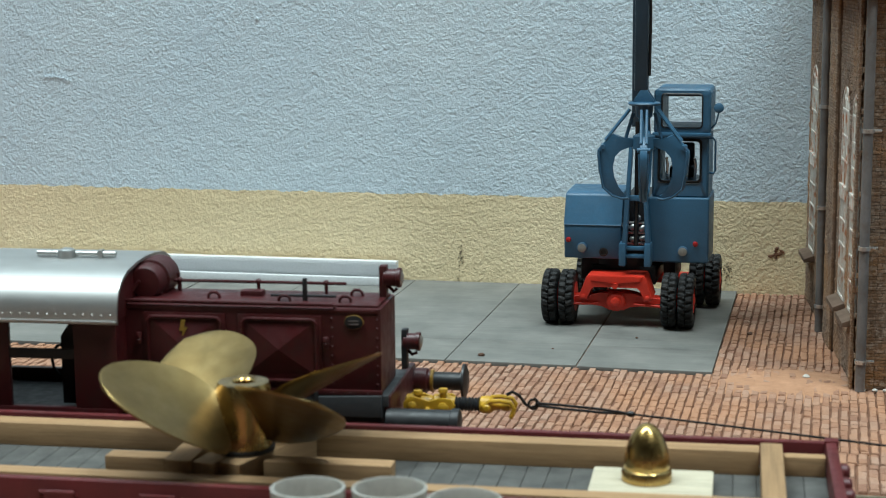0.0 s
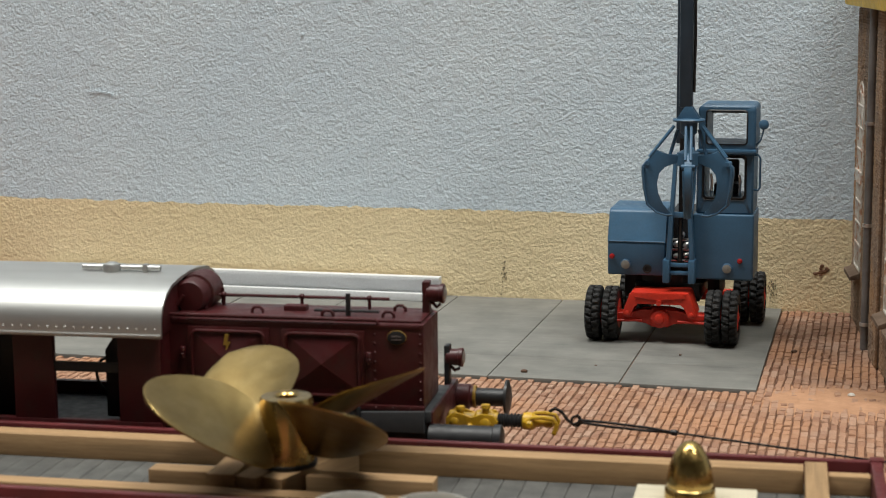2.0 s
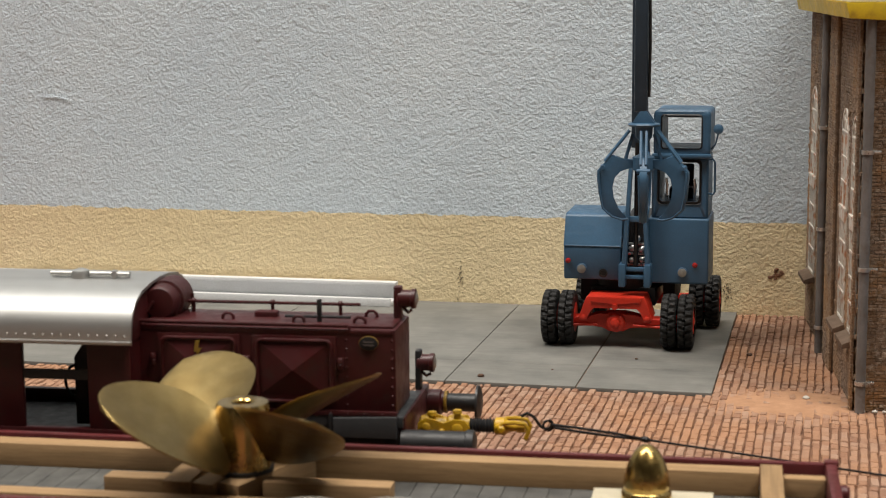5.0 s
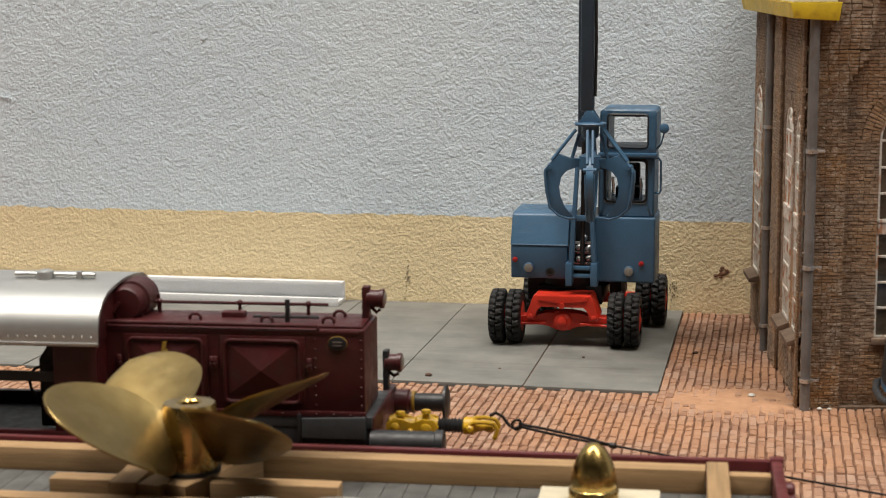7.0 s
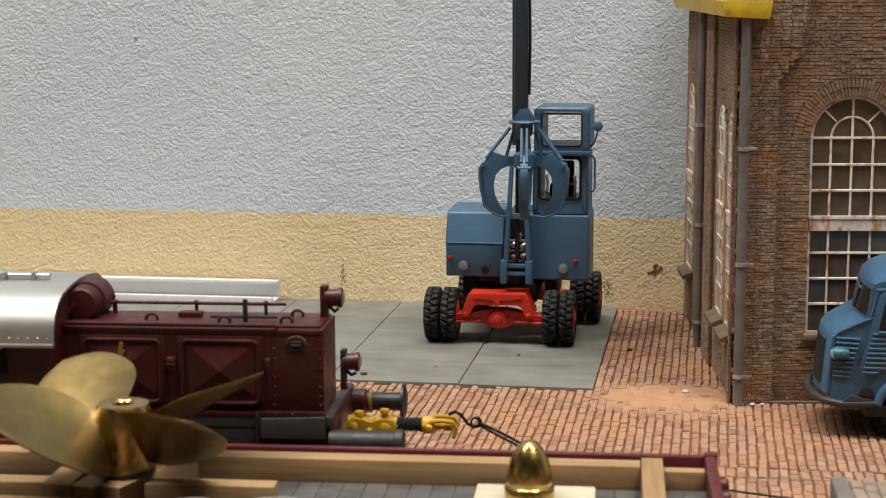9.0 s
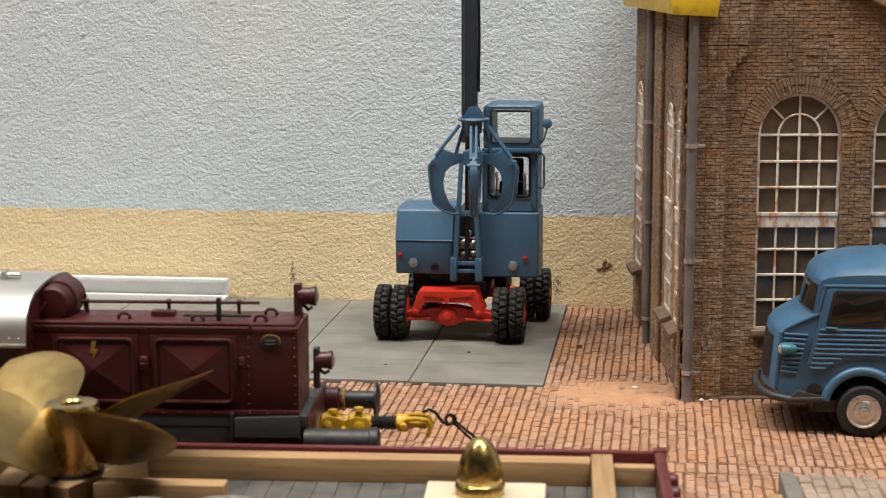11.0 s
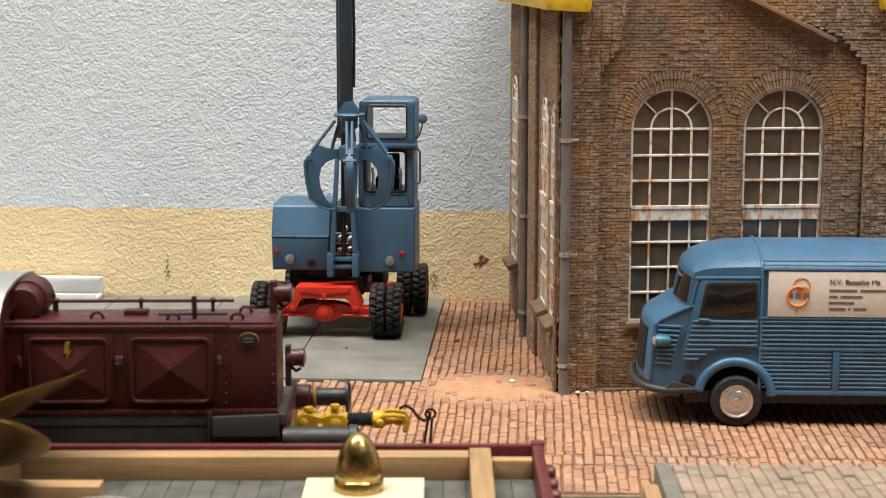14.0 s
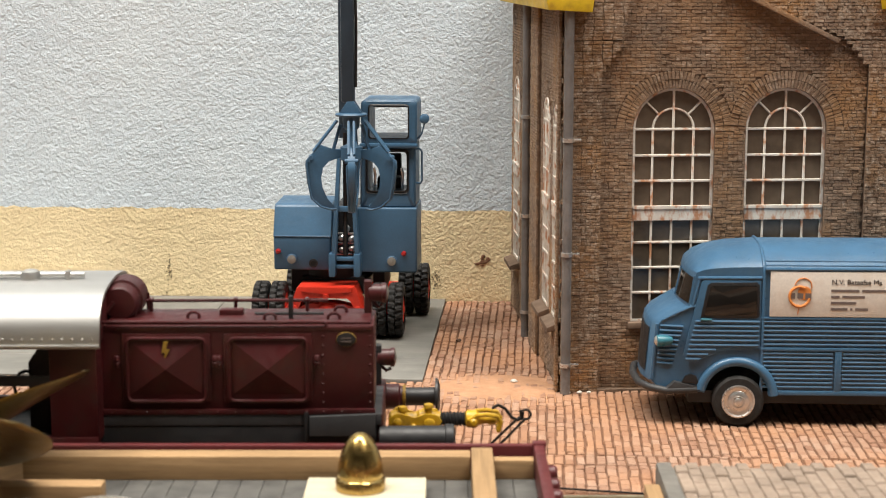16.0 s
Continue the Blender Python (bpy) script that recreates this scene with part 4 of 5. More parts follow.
    part("cab_brow", box(BM(), 5.9, 16.4, -2.6, -1.4, 34.2, 35.0, 0.3), M_BLUE, up)
    part("cab_ceiling", box(BM(), 7.4, 15.0, 6.6, 8.8, 40.7, 41.5, 0.1), M_PIPE, up)
    # cab interior
    part("seat", box(BM(), 8.4, 12.8, 4.5, 8.2, 24, 28.2, 0.5), M_BLACK, e)
    part("seat_back", box(BM(), 8.6, 12.6, 8.0, 9.2, 27, 32.2, 0.5), M_GREY, e)
    for x in (8.2, 11.8, 13.2):
        part("control_lever", tube(BM(), [(x, 1.5, 25), (x + 0.2, 1.2, 29), (x, 1.0, 30.2)], 0.25, 8), M_CHROME, e)
    # lamps
    for x, z in ((-6.5, 13.9), (11.6, 13.7)):
        l = part("headlight", lathe(BM(), [(0.95, -0.1), (0.95, 0.3), (0.78, 0.42)], (x, -2.0, z), (0, -1, 0), 20), M_BLUE, e)
        part("lens", lathe(BM(), [(0.8, 0.3), (0.78, 0.5), (0.3, 0.6)], (x, -2.0, z), (0, -1, 0), 20), M_LENS, l)
    for x, z in ((-9.0, 15.3), (13.8, 15.1)):
        part("marker_lamp", lathe(BM(), [(0.5, -0.1), (0.45, 0.3), (0.15, 0.5)], (x, -2.0, z), (0, -1, 0), 14), M_REDLENS, e)
    part("tow_eye", lathe(BM(), [(0.8, -0.1), (0.8, 0.25), (0.55, 0.3), (0.5, 0.05)], (-2.6, -2.0, 13.2), (0, -1, 0), 18), M_BLACK, e)
    # mirror and grab rail
    mr = part("mirror_arm", tube(BM(), [(16.0, -1, 35.6), (17.0, -1.6, 36.6), (17.4, -1.8, 38.0), (17.5, -1.8, 38.6)], 0.16, 8), M_BLUE, e)
    part("mirror", lathe(BM(), [(0.3, -0.4), (0.85, -0.1), (0.9, 0.2), (0.6, 0.35)], (17.5, -1.8, 39.4), (0.25, -1, 0.1), 16), M_BLUE, mr)
    part("grab_rail", tube(BM(), [(15.9, -0.5, 33.9), (16.6, -0.9, 34.0), (17.0, -0.9, 33.4), (17.0, -0.9, 28.2), (16.7, -0.9, 27.7), (15.9, -0.5, 27.8)], 0.19, 8), M_BLUE, e)
    # open bay between hood and cab with bright machinery
    part("bay_back", box(BM(), 0.5, 5.6, 4.0, 18, 11.5, 22.5), M_BLACK, e)
    for k, (x, z) in enumerate(((2.2, 15.0), (4.0, 15.2), (2.1, 17.2), (3.9, 17.0), (3.0, 18.8))):
        part("valve", lathe(BM(), [(0.3, -0.6), (0.55, -0.3), (0.55, 0.4), (0.3, 0.7)], (x, 2.2, z), (1, 0.2, 0.3 * k), 10), M_CHROME, e)
    for z in (14.2, 16.2, 18.0):
        part("valve_rail", cyl(BM(), (1.2, 2.4, z), (5.0, 2.4, z), 0.22, seg=8), M_CHROME, e)
    # boom: two cheeks that close upward, cross ties, then one dark tube
    boom = part("boom", prism(BM(), [(2.4, 36.0), (4.7, 36.0), (4.7, 92), (2.4, 92)], "y", -3.4, -1.2, 0.4), M_BOOM, e)
    for xa, xb in ((1.25, 2.5), (5.75, 4.5)):
        s = 0.42
        part("boom_cheek", prism(BM(), [(xa - s, 12.4), (xa + s, 12.4), (xb + s * 0.7, 34), (xb - s * 0.7, 34)], "y", -4.6, -2.4, 0.12), M_BLUE, e)
        part("boom_foot", box(BM(), xa - 0.75, xa + 0.45, -5.0, -1.9, 11.2, 15.4, 0.25), M_BLUE, e)
    for z, hgt in ((12.6, 0.7), (14.0, 0.7), (22.9, 1.0)):
        part("cross_tie", box(BM(), 1.4, 5.6, -4.2, -3.0, z, z + hgt, 0.15), M_BLUE, e)
    part("hydraulic_ram", cyl(BM(), (3.4, -3.4, 15), (3.5, -3.2, 37), 0.42, seg=12), M_STEEL, e)
    part("hose", tube(BM(), [(5.3, -3.4, 24), (5.5, -3.8, 34), (5.0, -3.9, 44), (5.3, -3.8, 56), (5.0, -3.7, 68), (5.2, -3.6, 90)], 0.3, 8), M_BLACK, e)
    # stick that comes down in front, and the five-tine grab
    part("stick", box(BM(), 4.55, 6.75, -18.2, -15.8, 43.5, 93, 0.4), M_BOOM, e)
    part("hose", tube(BM(), [(6.95, -17, 46), (7.1, -17.2, 55), (6.9, -17, 70), (7.0, -17, 90)], 0.25, 8), M_BLACK, e)
    part("knuckle", cyl(BM(), (2.2, -10, 92), (7.0, -10, 92), 2.4), M_BLUE, e)
    part("boom_head", box(BM(), 2.5, 6.7, -18.5, -1.0, 90.5, 94.5, 0.8), M_BOOM, e)
    gx, gy = 6.15, -17.0
    grab = part("grab_head", lathe(BM(), [(0.6, 41.75), (2.6, 41.6), (2.75, 41.4), (2.6, 41.1), (1.5, 41.0), (1.4, 39.2), (0.7, 38.6), (0.7, 36.4), (1.9, 35.9), (2.0, 33.8), (0.8, 33.2)], (gx, gy, 0), (0, 0, 1), 20), M_BLUE, e)
    outer = [(1.6, 35.6), (3.6, 35.5), (5.1, 36.3), (5.6, 36.1), (7.8, 33.6), (7.85, 32.6), (7.6, 29.8), (6.6, 27.2), (5.0, 25.5), (3.4, 25.0), (2.4, 25.1)]
    inner = [(3.0, 25.9), (4.3, 27.1), (5.1, 28.9), (5.35, 30.8), (5.0, 32.5), (4.0, 33.6), (1.6, 34.2)]
    for off in (-0.9, 0.9):
        part("hanger_plate", prism(BM(), [(gx - 2.0, 41.5), (gx + 2.0, 41.5), (gx + 0.55, 43.7), (gx - 0.55, 43.7)], "y", gy + off - 0.25, gy + off + 0.25, 0.06), M_BLUE, grab)
    for a in (-84, -10, 92, 189):
        ang = radians(a)
        bm = prism(BM(), outer + inner, "y", -0.62, 0.62, 0.14)
        for v in bm.verts:
            if v.co.z < 32.5:
                v.co.y *= 1.15 - 0.10 * (32.5 - v.co.z)
        bmesh.ops.rotate(bm, cent=(0, 0, 0), matrix=Matrix.Rotation(ang, 3, "Z"), verts=bm.verts)
        bmesh.ops.translate(bm, verts=bm.verts, vec=(gx, gy, 0))
        tine = part("tine", bm, M_BLUE, grab)
        for off in (-1, 1):
            bm = tube(BM(), [(q[0] + (0.25 if q[0] < 7 else -0.25), off * 0.72 * (1.0 - 0.05 * max(0.0, 32.5 - q[1])), q[1] + (0.3 if q[1] < 27 else 0.0)) for q in outer[4:]], 0.2, 6)
            bmesh.ops.rotate(bm, cent=(0, 0, 0), matrix=Matrix.Rotation(ang, 3, "Z"), verts=bm.verts)
            bmesh.ops.translate(bm, verts=bm.verts, vec=(gx, gy, 0))
            part("tine_flange", bm, M_BLUE, tine)
        c, s = math.cos(ang), math.sin(ang)
        for off in (-0.45, 0.45):
            bm = BM()
            tube(bm, [(gx + c * 2.4 - s * off, gy + s * 2.4 + c * off, 40.4), (gx + c * 6.5 - s * off, gy + s * 6.5 + c * off, 35.2)], 0.25, 8)
            part("tine_rod", bm, M_BLUE, grab)
        if a < 0 or a > 180:
            part("tine_ram", tube(BM(), [(gx + c * 1.8, gy + s * 1.8, 39.8), (gx + c * 3.2, gy + s * 3.2, 35.0)], 0.3, 8), M_BLUE, grab)
        part("tine_pin", cyl(BM(), (gx + c * 6.9 - s * 1.1, gy + s * 6.9 + c * 1.1, 34.2), (gx + c * 6.9 + s * 1.1, gy + s * 6.9 - c * 1.1, 34.2), 0.4, seg=10), M_BLUE, grab)
    return e


excavator()


# ---- locomotive, local x along the track ----
LOCO_DIR = 4.0


def loco_pose(s):
    d = radians(LOCO_DIR)
    return pose((-21.4 + s * math.cos(d)) * S, (190 + s * math.sin(d)) * S, 0, 0, 0, LOCO_DIR)


def locomotive():
    L = thing("locomotive", -21.4, 190, 0, LOCO_DIR, "maroon electric locomotive with a silver roof moving along the track", "locomotive")
    A, B, T, Z0 = -29.3, 2.1, 25.5, 15.2
    bm = BM()
    box(bm, A, B, 0, 9.2, Z0, T, 0.25)
    hood = part("hood", bm, M_MAROON, L)
    part("hood_lid", box(BM(), A + 0.5, B - 0.4, 0.7, 8.6, T, T + 0.3, 0.15), M_MAROON, hood)
    part("edge_strip", box(BM(), A + 0.3, B - 0.3, -0.12, 0.1, T - 0.55, T - 0.15, 0.05), M_MAROON, hood)
    part("belt_strip", box(BM(), A, B + 0.1, -0.35, 0.2, Z0 - 0.15, Z0 + 0.5, 0.1), M_MAROON, hood)
    for k in range(15):
        part("rivet", sphere(BM(), (A + 1.0 + k * 2.05, -0.36, Z0 + 0.18), 0.15, 6), M_MAROON, hood)
    for k in range(9):
        for x in (-3.8, B - 0.45):
            part("rivet", sphere(BM(), (x, -0.03, Z0 + 1.2 + k * 1.12), 0.16, 6), M_MAROON, hood)
    # two doors with a pressed pyramid panel, hinges and latches
    for x0, x1 in ((-26.9, -16.7), (-15.2, -5.0)):
        d = part("door", box(BM(), x0, x1, -0.3, 0.1, 16.6, 24.6, 0.15), M_MAROON, L)
        bm = BM()
        o = [(x0 + 0.9, 17.4), (x1 - 0.9, 17.4), (x1 - 0.9, 23.8), (x0 + 0.9, 23.8)]
        c = bm.verts.new(((x0 + x1) / 2, -1.15, 20.6))
        vs = [bm.verts.new((p[0], -0.28, p[1])) for p in o]
        for k in range(4):
            bm.faces.new((vs[k], vs[(k + 1) % 4], c))
        part("pressing", bm, M_MAROON, d, smooth=0)
        q = arc(x1 - 1.3, 23.4, 0.7, 0, 90, 4) + arc(x0 + 1.3, 23.4, 0.7, 90, 180, 4) + arc(x0 + 1.3, 17.4, 0.7, 180, 270, 4) + arc(x1 - 1.3, 17.4, 0.7, 270, 360, 4)
        rim = [(a, -0.4, b) for a, b in q + q[:1]]
        part("panel_bead", tube(BM(), rim, 0.21, 8), M_MAROON, d)
        for xx in (x0 - 0.55, x1 + 0.55):
            part("hinge", lathe(BM(), [(0.28, -0.7), (0.36, -0.6), (0.36, -0.1), (0.24, 0.0), (0.36, 0.1), (0.36, 0.6), (0.28, 0.7)], (xx, -0.4, 21.4), (0, 0, 1), 10), M_MAROON, d)
    bm = BM()
    prism(bm, [(-22.0, 23.8), (-21.5, 23.8), (-21.7, 22.9), (-21.3, 22.9), (-22.0, 21.6), (-21.85, 22.5), (-22.25, 22.5)], "y", -0.80, -0.60)
    part("warning_flash", bm, M_GOLD, L, "small yellow lightning flash")
    pl = part("maker_plate", lathe(BM(), [(1.3, -0.1), (1.3, 0.2), (1.25, 0.22)], (0, 0, 0), (0, -1, 0), 24), M_GOLD, L, "oval black and gold plate")
    pl.matrix_basis = pose(-1.1 * S, 0, 23.9 * S) @ Matrix.Diagonal((0.9, 1, 0.66, 1))
    part("plate_field", lathe(BM(), [(1.24, 0), (1.24, 0.3), (1.15, 0.32)], (0, 0, 0), (0, -1, 0), 24), M_BLACK, pl)
    for zz in (0.28, -0.3):
        part("plate_bar", box(BM(), -0.65, 0.65, -0.42, -0.36, zz - 0.09, zz + 0.09), M_FADED, pl)
    # roof rails, lifting eyes, lever
    part("hand_rail", tube(BM(), [(A - 0.5, -0.2, T + 0.5), (-3.6, -0.2, T + 0.45), (-3.4, 0.1, T + 0.05)], 0.2, 8), M_MAROON, L)
    part("hand_rail", tube(BM(), [(A + 2, 7.0, T + 1.6), (-3.5, 7.0, T + 1.6)], 0.2, 8), M_MAROON, L)
    for x in (-24.5, -14.5, -6.0):
        part("rail_post", cyl(BM(), (x, 7, T), (x, 7, T + 1.8), 0.22, seg=8), M_MAROON, L)
        part("rail_knob", sphere(BM(), (x, 7, T + 1.65), 0.38, 10), M_MAROON, L)
    for x, y in ((-19.0, 3.0), (-10.0, 2.0), (-2.6, 2.2), (-2.0, 6.2)):
        part("lifting_eye", tube(BM(), [(x - 0.7, y, T), (x - 0.65, y, T + 0.7), (x - 0.3, y, T + 1.0), (x + 0.3, y, T + 1.0), (x + 0.65, y, T + 0.7), (x + 0.7, y, T)], 0.2, 8), M_MAROON, L)
    part("roof_box", box(BM(), -16.2, -13.4, 4.6, 6.2, T, T + 0.95, 0.2), M_MAROON, L)
    part("lever", box(BM(), -7.9, -7.35, 2.4, 3.0, T - 0.8, T + 3.0, 0.15), M_BLACK, L)
    part("lever_rod", tube(BM(), [(-11.8, 2.6, T + 0.9), (-3.8, 2.6, T + 0.9)], 0.18, 8), M_BLACK, L)
    part("side_post", box(BM(), -6.0, -5.5, -0.6, -0.1, 11.8, 15.4, 0.1), M_BLACK, L)
    # drum across the hood
    dr = part("blower_drum", lathe(BM(), [(0.2, -0.2), (1.8, -0.1), (2.1, 0.3), (2.15, 2.0), (2.45, 2.1), (2.45, 6.0), (2.2, 6.2)], (-27.6, 3.0, 27.5), (0, 1, 0), 32), M_MAROON, L)
    part("drum_pipe", tube(BM(), [(-28.2, 2.6, 27.8), (-29.2, 2.3, 26.4), (-29.3, 2.3, 25.3)], 0.22, 8), M_MAROON, dr)
    part("drum_foot", box(BM(), -28.8, -25.9, 4, 8.5, T, 26.4, 0.2), M_MAROON, dr)
    part("drum_stay", cyl(BM(), (-25.1, 8.4, T), (-25.1, 8.4, 27.8), 0.2, seg=8), M_MAROON, dr)
    # cab: open side bay, end walls, roof
    cab_x0, cab_x1 = -58.0, -29.2
    for y0, y1 in ((-3.4, -2.6), (15.6, 16.4)):
        near = y0 < 0
        for x0, x1, z0, z1 in ((-34.6 if near else -35.0, cab_x1, 12.6, 25.5), (-48.0 if near else -57.0, -42.8 if near else -55.0, 12.6, 25.5), (-58.0, -53.0 if near else -57.2, 12.6, 25.5)):
            part("cab_side", box(BM(), x0, x1, y0, y1, z0, z1, 0.1), M_MAROON, L)
        part("cab_sill", box(BM(), cab_x0, cab_x1, y0 - 0.1, y1 + 0.1, 11.4, 13.3, 0.15), M_MAROON, L)
        part("window_rail", box(BM(), -44.2, -34.4 if near else -38.4, y0 + 0.1, y1 - 0.1, 19.2, 20.4, 0.1), M_BLACK, L)
    part("cab_end", box(BM(), cab_x1 - 0.8, cab_x1, -3.2, 16.2, 12.6, 27.5, 0.15), M_MAROON, L)
    part("cab_end", prism(BM(), [(-4.2, 24.0), (-3.6, 26.7), (-0.8, 28.6), (3, 29.5), (6.5, 29.7), (10, 29.5), (13.8, 28.6), (16.6, 26.7), (17.2, 24.0)], "x", cab_x1 - 0.6, cab_x1 + 0.2, 0.1), M_MAROON, L)
    part("cab_end", box(BM(), cab_x0, cab_x0 + 0.8, -3.2, 16.2, 12.6, 27.5, 0.15), M_MAROON, L)
    part("cab_floor", box(BM(), cab_x0, cab_x1, -3, 16, 9.6, 11.6), M_BLACK, L)
    bm = prism(BM(), [(-38.0, 12.6), (-38.0, 21.0), (-36.2, 23.6), (-33, 23.6), (-33, 12.6)], "y", 1, 12, 0.2)
    part("equipment_case", bm, M_BLACK, L)
    part("brake_ring", tube(BM(), [(-39.0 + 1.4 * math.cos(k * 0.524), 4, 17.3 + 2.0 * math.sin(k * 0.524)) for k in range(13)], 0.2, 8), M_BLACK, L)
    part("equipment_case", prism(BM(), [(-54.5, 12.6), (-54.5, 21), (-52.5, 23.5), (-49.6, 23.5), (-48.4, 20), (-48.4, 12.6)], "y", 0, 8, 0.2), M_BLACK, L)
    prof = [(-4.6, 24.1), (-4.6, 24.9), (-4.4, 26.2), (-3.8, 27.6), (-2.6, 28.7), (-0.4, 29.6), (3, 30.05), (6.5, 30.2)]
    prof = prof + [(13 - y, z) for y, z in prof[-2::-1]]
    inn = [(y + (0.35 if y < 6.5 else -0.35), z - 0.35) for y, z in prof][::-1]
    roof = part("roof", prism(BM(), prof + inn, "x", cab_x0 - 0.8, cab_x1 + 0.6), M_ALU, L, "bare silver sheet roof")
    for k in range(26):
        part("rivet", sphere(BM(), (cab_x1 - 0.2 - k * 1.12, -4.58, 24.95), 0.14, 6), M_ALU, roof)
    part("drip_rail", box(BM(), cab_x0 - 0.8, cab_x1 + 0.6, -4.9, -4.5, 24.0, 24.3, 0.08), M_ALU, roof)
    part("roof_seam", box(BM(), cab_x0 - 0.8, cab_x1 + 0.6, 0.5, 0.8, 29.4, 29.62, 0.03), M_ALU, roof)
    part("roof_vent", lathe(BM(), [(1.1, 0), (1.15, 0.7), (1.0, 1.1), (0.5, 1.3)], (-38.2, 5, 29.95), (0, 0, 1), 20), M_ALU, roof)
    for x0, x1 in ((-42.0, -39.0), (-37.0, -34.0), (-33.6, -31.9)):
        part("roof_pipe", cyl(BM(), (x0, 5, 30.6), (x1, 5, 30.6), 0.36, seg=12), M_ALU, roof)
    part("roof_pipe_bracket", box(BM(), -34.1, -33.5, 4.5, 5.5, 29.8, 31.1, 0.1), M_ALU, roof)
    # frame, bogie shadow masses, buffers
    fr = part("frame", box(BM(), A - 1, B + 0.8, -0.2, 13.2, 13.7, Z0 - 0.1, 0.15), M_GREY, L)
    part("step_plate", prism(BM(), [(-5.4, 12.6), (-5.4, 14.9), (2.2, 15.2), (2.2, 12.6)], "y", -0.9, -0.2, 0.1), M_GREY, L)
    part("lower_frame", box(BM(), A - 1, B + 0.3, -0.1, 12.4, 8.6, 13.7, 0.2), M_BLACK, L)
    for x in (-26, -17, -8):
        for y in (1.3, 12.0):
            part("wheel", lathe(BM(), [(0.6, -1), (5.4, -1), (6.0, -0.6), (6.0, 0.8), (5.0, 1.0), (1.0, 0.6)], (x, y, 6.45), (0, 1, 0), 28), M_BLACK, L)
    part("head_stock", box(BM(), B - 0.2, B + 1.0, 0.2, 17.5, 9.6, 15.0, 0.3), M_MAROON, L)
    part("buffer", lathe(BM(), [(1.5, 0), (1.5, 7.6), (1.7, 7.7), (1.7, 8.6), (1.2, 8.8)], (B + 0.6, 0.2, 12.0), (1, 0, 0), 20), M_BLACK, L)
    fb = part("buffer", lathe(BM(), [(1.6, 0), (1.6, 2.4), (1.35, 2.6), (1.35, 3.0)], (B + 0.2, 16.8, 12.8), (1, 0, 0), 20), M_MAROON, L)
    part("brass_ring", lathe(BM(), [(1.4, 2.9), (1.45, 3.0), (1.45, 3.25), (1.2, 3.3)], (B + 0.2, 16.8, 12.8), (1, 0, 0), 20), M_GOLD, fb)
    part("plunger", lathe(BM(), [(1.15, 3.2), (1.15, 6.9), (1.3, 7.0)], (B + 0.2, 16.8, 12.8), (1, 0, 0), 20), M_BLACK, fb)
    part("buffer_plate", lathe(BM(), [(2.3, 7.0), (2.3, 7.3), (1.5, 7.6)], (B + 0.2, 16.8, 12.8), (1, 0, 0), 24), M_BLACK, fb)
    # lamps
    top = part("headlamp", lathe(BM(), [(0.6, -0.3), (1.05, 0), (1.05, 1.5), (1.2, 1.55), (1.2, 2.0), (0.95, 2.1)], (1.4, 6.4, 28.1), (1, 0, 0), 20), M_MAROON, L)
    part("lens", lathe(BM(), [(0.95, 2.05), (0.6, 2.25), (0.2, 2.3)], (1.4, 6.4, 28.1), (1, 0, 0), 20), M_LENS, top)
    part("lamp_bracket", box(BM(), 0.8, 1.7, 5.7, 7.2, T, 29.6, 0.15), M_MAROON, top)
    part("lamp_pipe", tube(BM(), [(1.8, 6.4, 27.1), (2.5, 6.4, 26.4), (2.9, 6.4, 26.8)], 0.22, 8), M_MAROON, top)
    low = part("headlamp", lathe(BM(), [(0.6, -0.3), (1.05, 0), (1.05, 1.5), (1.2, 1.55), (1.2, 2.0), (0.95, 2.1)], (2.2, 14.6, 18.4), (1, 0, 0), 20), M_MAROON, L)
    part("lens", lathe(BM(), [(0.95, 2.05), (0.6, 2.25), (0.2, 2.3)], (2.2, 14.6, 18.4), (1, 0, 0), 20), M_LENS, low)
    part("lamp_bracket", box(BM(), 1.9, 2.6, 13.8, 15.4, 14.8, 20.0, 0.15), M_BLACK, low)
    part("lamp_pipe", tube(BM(), [(2.5, 14.6, 17.3), (3.2, 14.6, 16.7), (3.8, 14.6, 17.0)], 0.22, 8), M_MAROON, low)
    # yellow screw coupling
    cy, cz = 7.0, 12.5
    c1 = part("coupling", lathe(BM(), [(0.5, 2.4), (0.95, 2.7), (1.0, 3.6), (0.7, 4.0), (0.75, 5.8), (1.05, 6.1), (1.1, 7.6), (0.8, 8.2), (0.8, 8.7)], (0, cy, 12.6), (1, 0, 0), 16), M_YELLOW, L, "chipped yellow screw coupling")
    for yy in (cy - 1.5, cy + 1.1):
        part("coupling_arm", prism(BM(), [(2.4, 11.7), (2.4, 12.9), (3.4, 13.7), (4.4, 13.4), (5.6, 12.9), (6.6, 13.5), (8.2, 13.4), (8.8, 12.6), (8.4, 11.4), (7.2, 10.8), (6.0, 11.3), (4.4, 11.4), (3.2, 11.2)], "y", yy, yy + 0.45, 0.12), M_YELLOW, c1)
    for x, z, r in ((3.5, 12.5, 0.55), (5.4, 12.0, 0.38), (7.3, 12.3, 0.7)):
        part("coupling_bolt", lathe(BM(), [(r, 0), (r, 0.4), (r * 0.6, 0.55)], (x, cy - 1.5, z), (0, -1, 0), 12), M_YELLOW, c1)
    for x, h in ((4.1, 1.3), (7.2, 1.6)):
        part("coupling_stud", lathe(BM(), [(0.42, 0), (0.42, h - 0.5), (0.62, h - 0.4), (0.55, h), (0.2, h + 0.1)], (x, cy - 0.6, 12.9), (0, 0, 1), 12), M_YELLOW, c1)
